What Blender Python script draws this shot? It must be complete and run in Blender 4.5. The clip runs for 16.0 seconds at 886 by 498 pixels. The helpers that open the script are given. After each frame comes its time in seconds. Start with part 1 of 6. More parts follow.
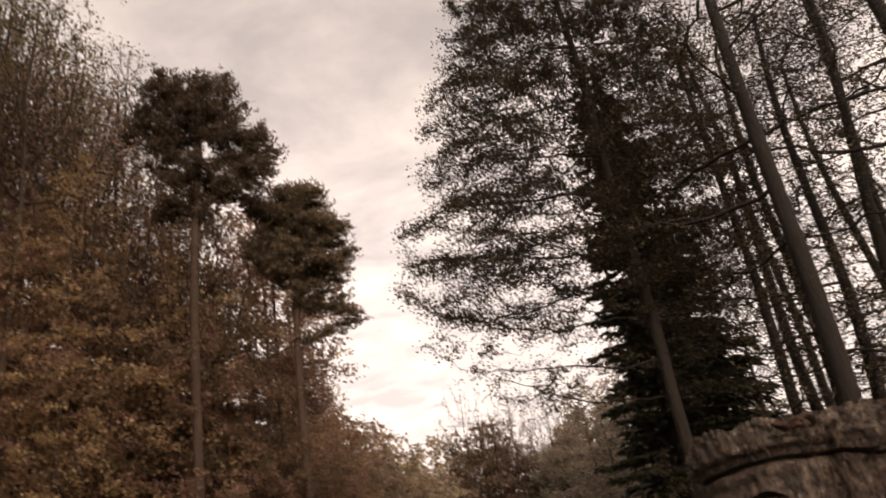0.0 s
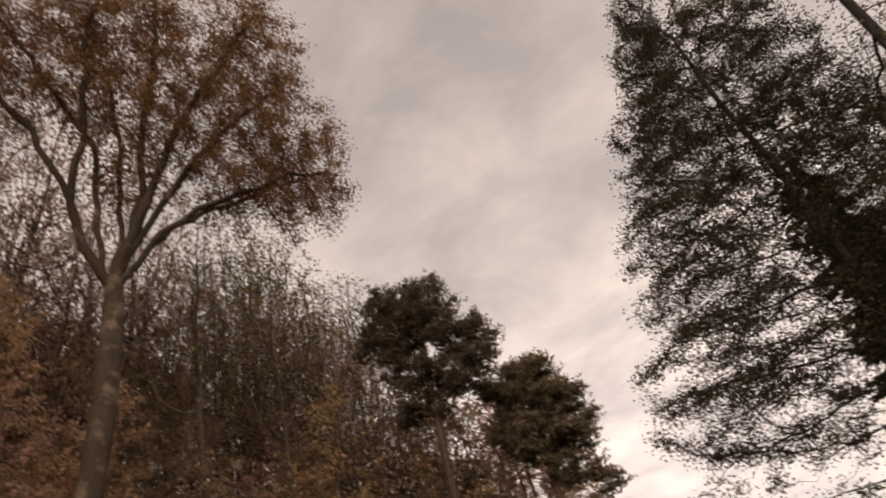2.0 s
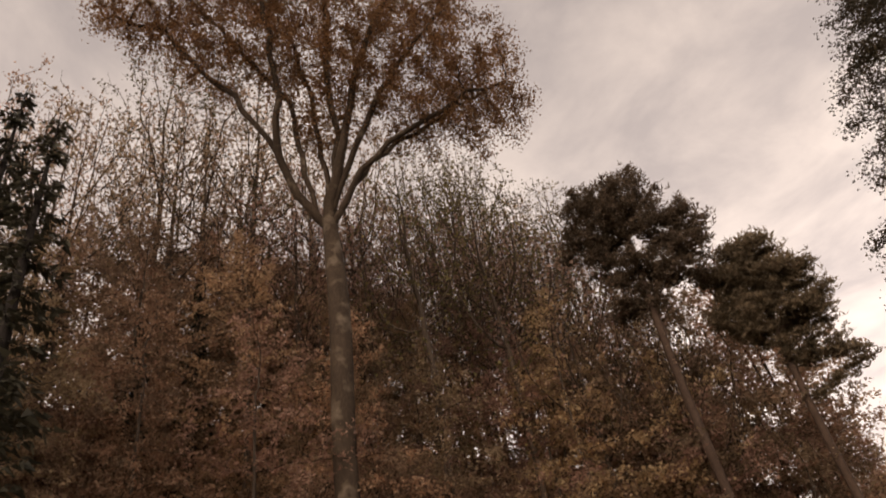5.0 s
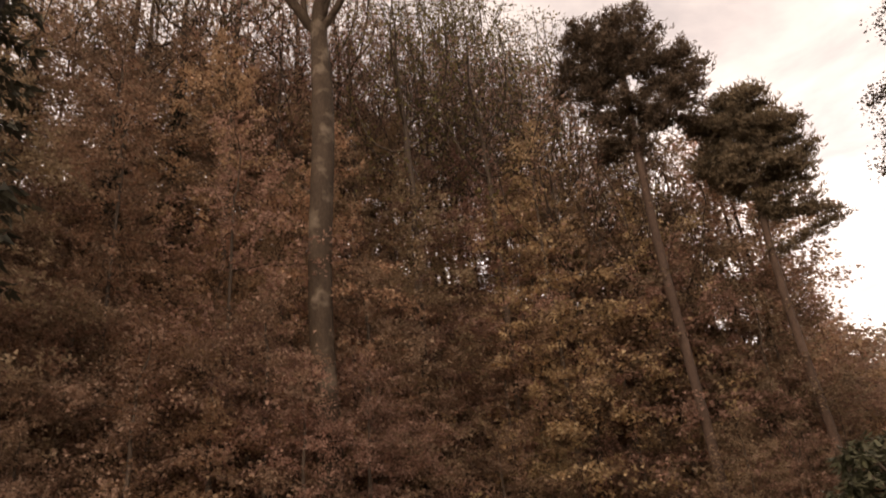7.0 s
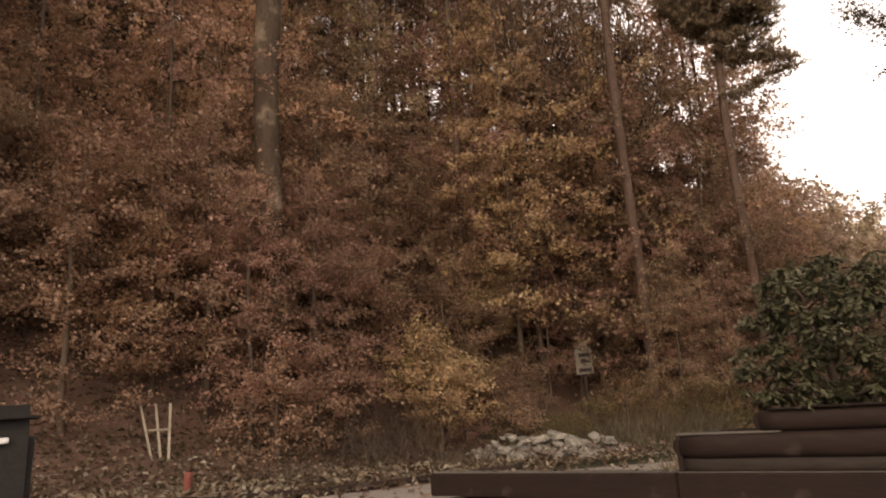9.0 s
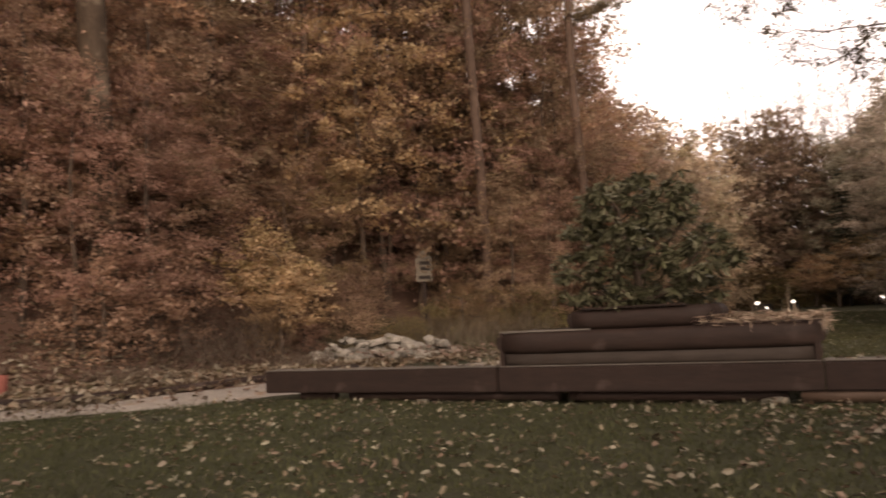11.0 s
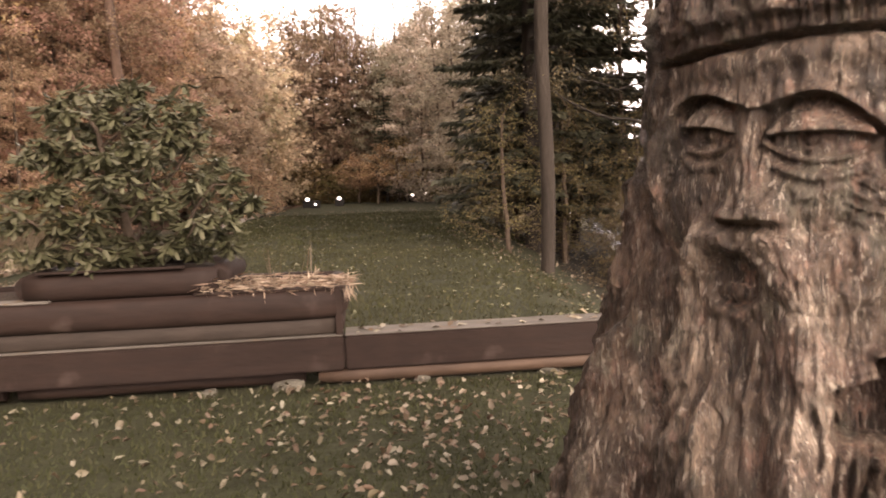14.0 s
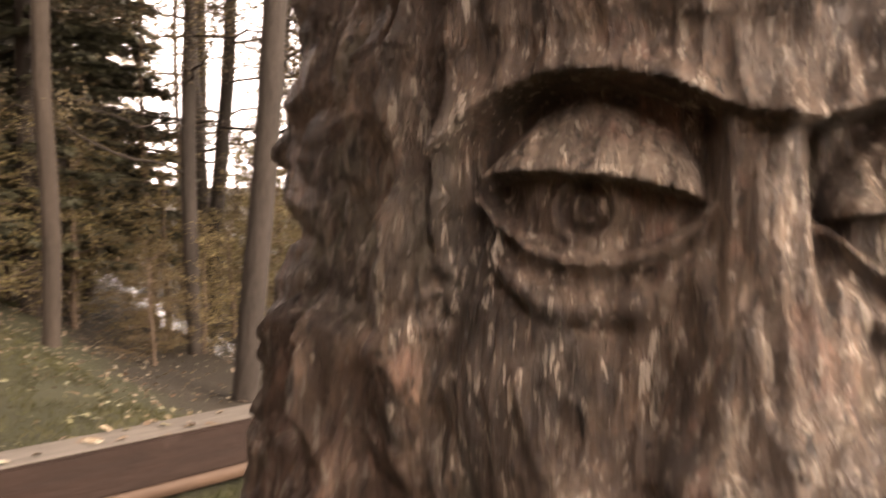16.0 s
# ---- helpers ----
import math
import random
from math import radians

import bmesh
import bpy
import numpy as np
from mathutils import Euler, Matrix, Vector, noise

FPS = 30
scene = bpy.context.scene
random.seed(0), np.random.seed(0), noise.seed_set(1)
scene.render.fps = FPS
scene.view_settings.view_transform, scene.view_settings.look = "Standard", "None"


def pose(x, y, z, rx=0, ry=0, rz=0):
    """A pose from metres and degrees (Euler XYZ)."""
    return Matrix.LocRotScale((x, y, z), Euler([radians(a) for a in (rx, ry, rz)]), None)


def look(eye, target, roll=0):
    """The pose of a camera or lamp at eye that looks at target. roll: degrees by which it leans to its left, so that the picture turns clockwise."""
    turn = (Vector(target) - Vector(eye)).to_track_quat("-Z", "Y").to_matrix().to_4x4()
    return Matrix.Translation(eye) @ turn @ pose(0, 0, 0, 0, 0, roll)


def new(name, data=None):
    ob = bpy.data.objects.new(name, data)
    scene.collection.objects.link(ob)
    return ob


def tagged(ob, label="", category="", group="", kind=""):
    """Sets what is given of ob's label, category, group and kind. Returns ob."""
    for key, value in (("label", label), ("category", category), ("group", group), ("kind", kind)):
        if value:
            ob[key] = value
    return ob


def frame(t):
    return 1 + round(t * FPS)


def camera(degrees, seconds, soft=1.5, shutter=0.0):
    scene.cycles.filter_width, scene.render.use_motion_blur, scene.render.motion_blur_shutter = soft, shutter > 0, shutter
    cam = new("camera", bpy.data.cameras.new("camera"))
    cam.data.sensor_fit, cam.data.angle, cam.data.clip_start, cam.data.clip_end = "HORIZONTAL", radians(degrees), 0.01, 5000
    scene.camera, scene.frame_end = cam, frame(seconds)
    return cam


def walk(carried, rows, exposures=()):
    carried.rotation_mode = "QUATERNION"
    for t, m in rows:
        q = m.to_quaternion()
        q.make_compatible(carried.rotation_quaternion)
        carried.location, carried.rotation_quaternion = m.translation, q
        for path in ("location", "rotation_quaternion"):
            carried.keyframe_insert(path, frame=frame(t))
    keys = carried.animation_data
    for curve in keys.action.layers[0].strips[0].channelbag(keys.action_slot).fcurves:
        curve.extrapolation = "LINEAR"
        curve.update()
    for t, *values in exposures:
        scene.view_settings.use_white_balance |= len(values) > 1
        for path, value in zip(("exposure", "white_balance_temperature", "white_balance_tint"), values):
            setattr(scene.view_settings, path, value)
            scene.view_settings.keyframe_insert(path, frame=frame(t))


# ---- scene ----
cam = camera(62.0, 16.0, soft=1.8, shutter=0.4)
PATH = [
    (0, 0.007, -7.342, 1.387, 116.37, 8.73, 6.43),
    (0.5, 0.014, -7.332, 1.391, 120.38, 10.45, 11.70),
    (1, 0.022, -7.335, 1.396, 124.67, 11.45, 16.39),
    (1.5, 0.040, -7.326, 1.412, 128.86, 12.61, 22.79),
    (2, 0.000, -7.276, 1.410, 133.46, 12.50, 29.67),
    (2.5, -0.028, -7.281, 1.405, 136.12, 13.16, 37.51),
    (3, -0.054, -7.306, 1.390, 138.00, 13.54, 44.42),
    (3.2, -0.049, -7.311, 1.387, 138.33, 12.88, 46.09),
    (5.3, 0.155, -7.225, 1.409, 127.31, 8.35, 47.17),
    (5.5, 0.152, -7.213, 1.398, 125.83, 7.81, 46.75),
    (6, 0.109, -7.176, 1.315, 122.23, 6.73, 45.74),
    (6.5, 0.019, -7.155, 1.237, 118.96, 5.67, 44.46),
    (7, -0.074, -7.134, 1.201, 115.83, 5.10, 43.18),
    (7.5, -0.169, -7.120, 1.169, 112.52, 4.51, 41.82),
    (8, -0.205, -7.100, 1.129, 109.21, 4.14, 40.61),
    (8.5, -0.190, -7.080, 1.085, 106.11, 3.71, 39.52),
    (8.7, -0.190, -7.066, 1.073, 104.59, 3.46, 39.12),
    (10.8, -0.100, -7.130, 0.974, 95.24, 3.25, 29.02),
    (11, -0.088, -7.110, 0.972, 94.89, 3.22, 26.21),
    (11.5, -0.050, -6.994, 1.080, 93.56, 2.76, 17.29),
    (12, -0.006, -6.801, 1.414, 89.91, 2.04, 8.38),
    (12.5, 0.077, -6.562, 1.512, 86.57, 1.77, 2.38),
    (13, 0.111, -6.180, 1.515, 84.64, 1.60, -0.99),
    (13.5, 0.077, -5.712, 1.524, 84.47, 1.92, -5.66),
    (14, 0.117, -5.297, 1.495, 84.41, 2.01, -6.89),
    (14.5, 0.176, -4.908, 1.504, 84.18, 1.52, -12.09),
    (15, 0.236, -4.515, 1.529, 83.79, 1.37, -21.32),
    (15.5, 0.396, -4.159, 1.512, 84.62, 1.21, -32.25),
    (16, 0.517, -3.910, 1.564, 87.36, 0.20, -42.81),
]
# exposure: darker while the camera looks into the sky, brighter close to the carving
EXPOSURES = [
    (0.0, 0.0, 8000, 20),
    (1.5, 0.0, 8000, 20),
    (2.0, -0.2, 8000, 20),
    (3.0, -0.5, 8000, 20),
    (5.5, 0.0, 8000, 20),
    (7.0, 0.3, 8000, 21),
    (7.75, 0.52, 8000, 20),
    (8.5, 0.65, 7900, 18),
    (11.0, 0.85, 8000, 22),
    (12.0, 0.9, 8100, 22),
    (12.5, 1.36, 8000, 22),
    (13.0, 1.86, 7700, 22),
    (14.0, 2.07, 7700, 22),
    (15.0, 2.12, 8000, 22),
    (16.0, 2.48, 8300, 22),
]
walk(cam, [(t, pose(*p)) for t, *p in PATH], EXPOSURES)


# ---- world and sun: overcast late afternoon in November ----
def make_world():
    w = bpy.data.worlds.new("overcast_sky")
    scene.world = w
    w.use_nodes = True
    nt = w.node_tree
    nt.nodes.clear()
    n, l = nt.nodes.new, nt.links.new
    sky = n("ShaderNodeTexSky")
    sky.sky_type, sky.sun_disc = "NISHITA", False
    sky.sun_elevation, sky.sun_rotation = radians(29), radians(157)
    sky.air_density, sky.dust_density = 1.0, 3.0
    co = n("ShaderNodeTexCoord")
    sep = n("ShaderNodeSeparateXYZ")
    l(co.outputs["Generated"], sep.inputs[0])
    # cloud layer seen from below: the pattern is spread over a flat ceiling
    up = n("ShaderNodeMath")
    up.operation, up.inputs[1].default_value = "MAXIMUM", 0.06
    l(sep.outputs[2], up.inputs[0])
    div = n("ShaderNodeVectorMath")
    div.operation = "DIVIDE"
    comb = n("ShaderNodeCombineXYZ")
    for i in range(3):
        l(up.outputs[0], comb.inputs[i])
    l(co.outputs["Generated"], div.inputs[0])
    l(comb.outputs[0], div.inputs[1])
    noi = n("ShaderNodeTexNoise")
    noi.inputs["Scale"].default_value, noi.inputs["Detail"].default_value = 3.4, 8
    noi.inputs["Roughness"].default_value, noi.inputs["Distortion"].default_value = 0.58, 0.25
    l(div.outputs[0], noi.inputs["Vector"])
    ramp = n("ShaderNodeValToRGB")
    ramp.color_ramp.elements[0].position, ramp.color_ramp.elements[1].position = 0.36, 0.66
    ramp.color_ramp.elements[0].color = (0.50, 0.495, 0.52, 1)
    ramp.color_ramp.elements[1].color = (0.75, 0.73, 0.73, 1)
    l(noi.outputs["Fac"], ramp.inputs[0])
    # brighter towards the horizon
    hor = n("ShaderNodeValToRGB")
    e = hor.color_ramp.elements
    e.new(0.40), e.new(0.62)
    for el, (p, v) in zip(e, ((0.08, 2.1), (0.40, 1.85), (0.62, 1.3), (0.90, 0.92))):
        el.position, el.color = p, (v, v, v, 1)
    l(sep.outputs[2], hor.inputs[0])
    mul = n("ShaderNodeVectorMath")
    mul.operation = "SCALE"
    l(ramp.outputs[0], mul.inputs[0])
    l(hor.outputs[0], mul.inputs["Scale"])
    skb = n("ShaderNodeVectorMath")
    skb.operation = "SCALE"
    skb.inputs["Scale"].default_value = 0.06
    l(sky.outputs[0], skb.inputs[0])
    mix = n("ShaderNodeMix")
    mix.data_type = "RGBA"
    mix.inputs["Factor"].default_value = 0.9
    l(skb.outputs[0], mix.inputs[6])
    l(mul.outputs[0], mix.inputs[7])
    bg = n("ShaderNodeBackground")
    bg.inputs["Strength"].default_value = 1.0
    l(mix.outputs[2], bg.inputs[0])
    out = n("ShaderNodeOutputWorld")
    l(bg.outputs[0], out.inputs[0])
    sun = bpy.data.lights.new("sun", "SUN")
    sun.energy, sun.angle, sun.color = 1.25, radians(35), (1.0, 0.93, 0.84)
    ob = new("sun", sun)
    ob.matrix_world = look((6, -14, 8.5), (0, 0, 0))


make_world()


# ---- materials ----
def nodes_of(name, rough=0.8):
    m = bpy.data.materials.new(name)
    m.use_nodes = True
    b = m.node_tree.nodes["Principled BSDF"]
    b.inputs["Roughness"].default_value = rough
    b.inputs["Specular IOR Level"].default_value = 0.25
    return m, m.node_tree, b


def ramp_node(nt, cols):
    r = nt.nodes.new("ShaderNodeValToRGB")
    e = r.color_ramp.elements
    while len(e) < len(cols):
        e.new(0.5)
    for i, c in enumerate(cols):
        p, rgb = (c[0], c[1:]) if len(c) == 4 else (i / (len(cols) - 1), c)
        e[i].position = p
        e[i].color = (*rgb, 1)
    return r


def noise_node(nt, scale, detail=5, vec=None, stretch=(1, 1, 1), rough=0.55, dist=0.0):
    t = nt.nodes.new("ShaderNodeTexNoise")
    t.inputs["Scale"].default_value, t.inputs["Detail"].default_value = scale, detail
    t.inputs["Roughness"].default_value, t.inputs["Distortion"].default_value = rough, dist
    if vec is None:
        vec = nt.nodes.new("ShaderNodeTexCoord").outputs["Object"]
    mp = nt.nodes.new("ShaderNodeMapping")
    mp.inputs["Scale"].default_value = stretch
    nt.links.new(vec, mp.inputs[0])
    nt.links.new(mp.outputs[0], t.inputs["Vector"])
    return t


def surface(name, cols, scale=6, stretch=(1, 1, 1), rough=0.85, bump=0.4, bscale=40, bdist=0.01, second=None, vary=0.25):
    """Two scales of colour noise, fine bump, and a shift of lightness from object to object."""
    m, nt, b = nodes_of(name, rough)
    l = nt.links.new
    n1 = noise_node(nt, scale, 6, None, stretch)
    r1 = ramp_node(nt, cols)
    l(n1.outputs["Fac"], r1.inputs[0])
    n2 = noise_node(nt, scale * 7.3, 4, None, stretch)
    mixr = nt.nodes.new("ShaderNodeMix")
    mixr.data_type, mixr.blend_type = "RGBA", "OVERLAY"
    mixr.inputs["Factor"].default_value = 0.55
    l(r1.outputs[0], mixr.inputs[6])
    l(n2.outputs["Fac"], mixr.inputs[7])
    hsv = nt.nodes.new("ShaderNodeHueSaturation")
    inf = nt.nodes.new("ShaderNodeObjectInfo")
    mr = nt.nodes.new("ShaderNodeMapRange")
    mr.inputs["To Min"].default_value, mr.inputs["To Max"].default_value = 1 - vary, 1 + vary
    l(inf.outputs["Random"], mr.inputs["Value"])
    l(mr.outputs[0], hsv.inputs["Value"])
    l(mixr.outputs[2], hsv.inputs["Color"])
    col = hsv.outputs[0]
    if second:
        n3 = noise_node(nt, second[1], 3)
        st = nt.nodes.new("ShaderNodeMapRange")
        st.inputs["From Min"].default_value, st.inputs["From Max"].default_value = second[2], second[2] + 0.12
        l(n3.outputs["Fac"], st.inputs["Value"])
        mx = nt.nodes.new("ShaderNodeMix")
        mx.data_type = "RGBA"
        mx.inputs[7].default_value = (*second[0], 1)
        l(st.outputs[0], mx.inputs["Factor"])
        l(col, mx.inputs[6])
        col = mx.outputs[2]
    l(col, b.inputs["Base Color"])
    nb = noise_node(nt, bscale, 5, None, stretch)
    bp = nt.nodes.new("ShaderNodeBump")
    bp.inputs["Strength"].default_value, bp.inputs["Distance"].default_value = bump, bdist
    l(nb.outputs["Fac"], bp.inputs["Height"])
    l(bp.outputs[0], b.inputs["Normal"])
    return m


def leafy(name, cols, trans=0.35, rough=0.6, vary=0.3, hue=0.02, patch=0.35):
    """Leaves: each its own tone, the plant its own shift, light coming through."""
    m, nt, b = nodes_of(name, rough)
    l = nt.links.new
    g = nt.nodes.new("ShaderNodeNewGeometry")
    r = ramp_node(nt, cols)
    l(g.outputs["Random Per Island"], r.inputs[0])
    inf = nt.nodes.new("ShaderNodeObjectInfo")
    mr = nt.nodes.new("ShaderNodeMapRange")
    mr.inputs["To Min"].default_value, mr.inputs["To Max"].default_value = 1 - vary, 1 + vary
    l(inf.outputs["Random"], mr.inputs["Value"])
    mh = nt.nodes.new("ShaderNodeMapRange")
    mh.inputs["To Min"].default_value, mh.inputs["To Max"].default_value = 0.5 - hue, 0.5 + hue
    fr = nt.nodes.new("ShaderNodeMath")
    fr.operation = "FRACT"
    ml = nt.nodes.new("ShaderNodeMath")
    ml.operation, ml.inputs[1].default_value = "MULTIPLY", 7.31
    l(inf.outputs["Random"], ml.inputs[0])
    l(ml.outputs[0], fr.inputs[0])
    l(fr.outputs[0], mh.inputs["Value"])
    # sprays of lighter and darker leaves
    np_ = noise_node(nt, 0.9, 3, g.outputs["Position"])
    mp = nt.nodes.new("ShaderNodeMapRange")
    mp.inputs["From Min"].default_value, mp.inputs["From Max"].default_value = 0.3, 0.7
    mp.inputs["To Min"].default_value, mp.inputs["To Max"].default_value = 1 - patch, 1 + patch
    l(np_.outputs["Fac"], mp.inputs["Value"])
    mv = nt.nodes.new("ShaderNodeMath")
    mv.operation = "MULTIPLY"
    l(mr.outputs[0], mv.inputs[0])
    l(mp.outputs[0], mv.inputs[1])
    hsv = nt.nodes.new("ShaderNodeHueSaturation")
    l(mv.outputs[0], hsv.inputs["Value"])
    l(mh.outputs[0], hsv.inputs["Hue"])
    l(r.outputs[0], hsv.inputs["Color"])
    l(hsv.outputs[0], b.inputs["Base Color"])
    tr = nt.nodes.new("ShaderNodeBsdfTranslucent")
    l(hsv.outputs[0], tr.inputs[0])
    mx = nt.nodes.new("ShaderNodeMixShader")
    mx.inputs[0].default_value = trans
    l(b.outputs[0], mx.inputs[1])
    l(tr.outputs[0], mx.inputs[2])
    l(mx.outputs[0], nt.nodes["Material Output"].inputs[0])
    return m


BARK_GREY = surface("bark_grey", [(0.0314, 0.021, 0.0135), (0.0739, 0.05, 0.0324), (0.1344, 0.092, 0.0612)], 2.2, (1, 1, 0.45), bump=0.9, bscale=18, bdist=0.04, second=((0.165, 0.125, 0.088), 1.5, 0.54))
BARK_DARK = surface("bark_dark", [(0.0123, 0.0101, 0.0084), (0.0269, 0.0213, 0.0174), (0.0448, 0.0364, 0.0302)], 4, (1, 1, 0.25), bump=0.9, bscale=16, bdist=0.03)
BARK_PINE = surface("bark_pine", [(0.0413, 0.029, 0.0227), (0.0981, 0.0621, 0.0445), (0.1651, 0.1087, 0.0795)], 3, (1, 1, 0.35), bump=0.9, bscale=14, bdist=0.03)
BARK_ALDER = surface("bark_alder", [(0.0165, 0.0125, 0.0098), (0.036, 0.0275, 0.021), (0.062, 0.0495, 0.038)], 4, (1, 1, 0.25), bump=0.9, bscale=16, bdist=0.03)
TWIG = surface("twig_bark", [(0.055, 0.038, 0.027), (0.105, 0.076, 0.055)], 6, bump=0.3)
LEAF_BROWN = leafy("beech_leaves_brown", [(0.20, 0.128, 0.089), (0.34, 0.222, 0.154), (0.46, 0.318, 0.222), (0.25, 0.157, 0.106)], trans=0.55, patch=0.30)
LEAF_ORANGE = leafy("beech_leaves_orange", [(0.28, 0.17, 0.105), (0.44, 0.285, 0.175), (0.56, 0.40, 0.25), (0.33, 0.20, 0.123)], trans=0.55, patch=0.30)
LEAF_YELLOW = leafy("hazel_leaves_yellow", [(0.299, 0.1838, 0.1008), (0.437, 0.2992, 0.168), (0.5405, 0.3938, 0.2352), (0.23, 0.1365, 0.0768)])
LEAF_OLIVE = leafy("leaves_olive", [(0.11, 0.09, 0.045), (0.18, 0.14, 0.065), (0.25, 0.18, 0.08), (0.10, 0.09, 0.04)])
LEAF_HAZEL = leafy("leaves_thin_hazel", [(0.095, 0.076, 0.036), (0.15, 0.12, 0.058), (0.2, 0.158, 0.08)], trans=0.45)
# far beeches: haze and backlight are put into these two paler leaf colours
LEAF_FAR = leafy("leaves_hazed_russet", [(0.306, 0.2132, 0.152), (0.4335, 0.3157, 0.228), (0.5015, 0.3854, 0.288), (0.3485, 0.246, 0.176)], trans=0.55)
LEAF_FAR2 = leafy("leaves_hazed_tan", [(0.261, 0.204, 0.1328), (0.3654, 0.289, 0.1992), (0.435, 0.357, 0.2573)], trans=0.5)
LEAF_ALDER = leafy("alder_leaves_dark", [(0.055, 0.045, 0.03), (0.095, 0.073, 0.045), (0.135, 0.095, 0.055)], trans=0.22)
LEAF_OAK = leafy("oak_leaves_russet", [(0.15, 0.076, 0.038), (0.25, 0.13, 0.062), (0.33, 0.185, 0.092)], trans=0.4)
# tall trees along the far meadow: haze is put into this pale leaf colour
LEAF_GREY = leafy("leaves_hazed_olive", [(0.27, 0.225, 0.165), (0.39, 0.335, 0.25), (0.48, 0.415, 0.32)], trans=0.5)
LEAF_RHODO = leafy("rhododendron_leaves", [(0.072, 0.076, 0.04), (0.125, 0.128, 0.068), (0.2, 0.196, 0.12)], trans=0.3, rough=0.36, patch=0.3)
NEEDLE_PINE = leafy("pine_needles", [(0.13, 0.10, 0.065), (0.23, 0.175, 0.11), (0.31, 0.23, 0.145)], trans=0.4, patch=0.3)
NEEDLE_DARK = leafy("spruce_needles", [(0.04, 0.039, 0.027), (0.07, 0.068, 0.045), (0.105, 0.098, 0.062)], trans=0.2, patch=0.3)
GRASS = leafy("grass_blades", [(0.0248, 0.0281, 0.0107), (0.0416, 0.0449, 0.0167), (0.0595, 0.0618, 0.0251), (0.0786, 0.0719, 0.0344)], trans=0.25, vary=0.0, patch=0.3)
DRY_GRASS = leafy("dry_grass", [(0.12, 0.092, 0.062), (0.2, 0.162, 0.112), (0.09, 0.082, 0.045), (0.14, 0.1, 0.066)], trans=0.25)
LITTER = leafy("fallen_leaves", [(0.0713, 0.042, 0.03), (0.135, 0.084, 0.0585), (0.188, 0.141, 0.103), (0.24, 0.204, 0.159), (0.0975, 0.0585, 0.039), (0.112, 0.0938, 0.0562)], trans=0.1, vary=0.0, rough=0.5)
LITTER_PALE = leafy("fallen_leaves_pale", [(0.0765, 0.0589, 0.0352), (0.1485, 0.1283, 0.0774), (0.18, 0.1662, 0.11), (0.243, 0.2327, 0.1628), (0.099, 0.0665, 0.0422), (0.108, 0.0997, 0.0528), (0.135, 0.095, 0.0616), (0.1935, 0.1852, 0.132)], trans=0.1, vary=0.0, rough=0.45)
STRAW = leafy("straw", [(0.34, 0.255, 0.17), (0.476, 0.391, 0.2805), (0.204, 0.1318, 0.085), (0.391, 0.306, 0.2125)], trans=0.15)
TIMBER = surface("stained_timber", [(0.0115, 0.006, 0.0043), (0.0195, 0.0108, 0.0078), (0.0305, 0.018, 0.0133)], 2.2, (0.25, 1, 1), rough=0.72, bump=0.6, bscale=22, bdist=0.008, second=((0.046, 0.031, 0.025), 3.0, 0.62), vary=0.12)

TIMBER.node_tree.nodes["Principled BSDF"].inputs["Specular IOR Level"].default_value = 0.22
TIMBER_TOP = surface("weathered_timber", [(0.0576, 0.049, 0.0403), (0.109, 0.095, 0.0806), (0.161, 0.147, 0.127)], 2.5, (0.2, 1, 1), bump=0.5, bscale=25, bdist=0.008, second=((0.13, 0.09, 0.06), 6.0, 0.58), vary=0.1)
TIMBER_GREY = surface("faded_timber", [(0.0165, 0.0115, 0.0088), (0.028, 0.0205, 0.016), (0.042, 0.032, 0.026)], 2.4, (0.25, 1, 1), rough=0.75, bump=0.6, bscale=22, bdist=0.008, second=((0.028, 0.019, 0.014), 3.0, 0.6), vary=0.1)
LOG_PALE = surface("peeled_log", [(0.0408, 0.0245, 0.0163), (0.0748, 0.0469, 0.032), (0.112, 0.0748, 0.053)], 2.5, (0.2, 1, 1), rough=0.65, bump=0.4, bscale=22, bdist=0.006, vary=0.1)
STONE = surface("pale_limestone", [(0.0984, 0.0864, 0.0702), (0.205, 0.1856, 0.156), (0.3608, 0.336, 0.2964)], 4, bump=0.5, bscale=20, bdist=0.02, second=((0.10, 0.092, 0.06), 3.0, 0.56), vary=0.4)
GRAVEL = surface("pale_gravel", [(0.15, 0.13, 0.11), (0.25, 0.22, 0.19), (0.33, 0.3, 0.265)], 3, bump=0.9, bscale=60, bdist=0.02, second=((0.20, 0.12, 0.07), 2.2, 0.60), vary=0.0)
SIGN_PAINT = surface("weathered_board", [(0.1, 0.083, 0.063), (0.15, 0.126, 0.096), (0.2, 0.17, 0.133)], 5, (1, 1, 0.3), bump=0.2, second=((0.07, 0.055, 0.04), 7.0, 0.55))
STAKE_WOOD = surface("pale_stake", [(0.21, 0.18, 0.13), (0.29, 0.25, 0.19), (0.34, 0.30, 0.235)], 5, bump=0.15)
INK = surface("dark_ink", [(0.012, 0.009, 0.008), (0.025, 0.018, 0.015)], 8, bump=0.1)
RED_PAINT = surface("red_paint", [(0.16, 0.05, 0.038), (0.23, 0.08, 0.06)], 8, bump=0.15)
DARK_PLASTIC = surface("dark_plastic", [(0.014, 0.012, 0.011), (0.024, 0.021, 0.019)], 5, rough=0.75, bump=0.1)
METAL = surface("galvanised_steel", [(0.45, 0.45, 0.44), (0.60, 0.60, 0.58)], 8, rough=0.35, bump=0.1)
SOIL = surface("dark_soil", [(0.03, 0.02, 0.014), (0.07, 0.048, 0.032)], 9, bump=0.8, bscale=30, bdist=0.03)
WATER, _nt, _b = nodes_of("stream_water", 0.12)
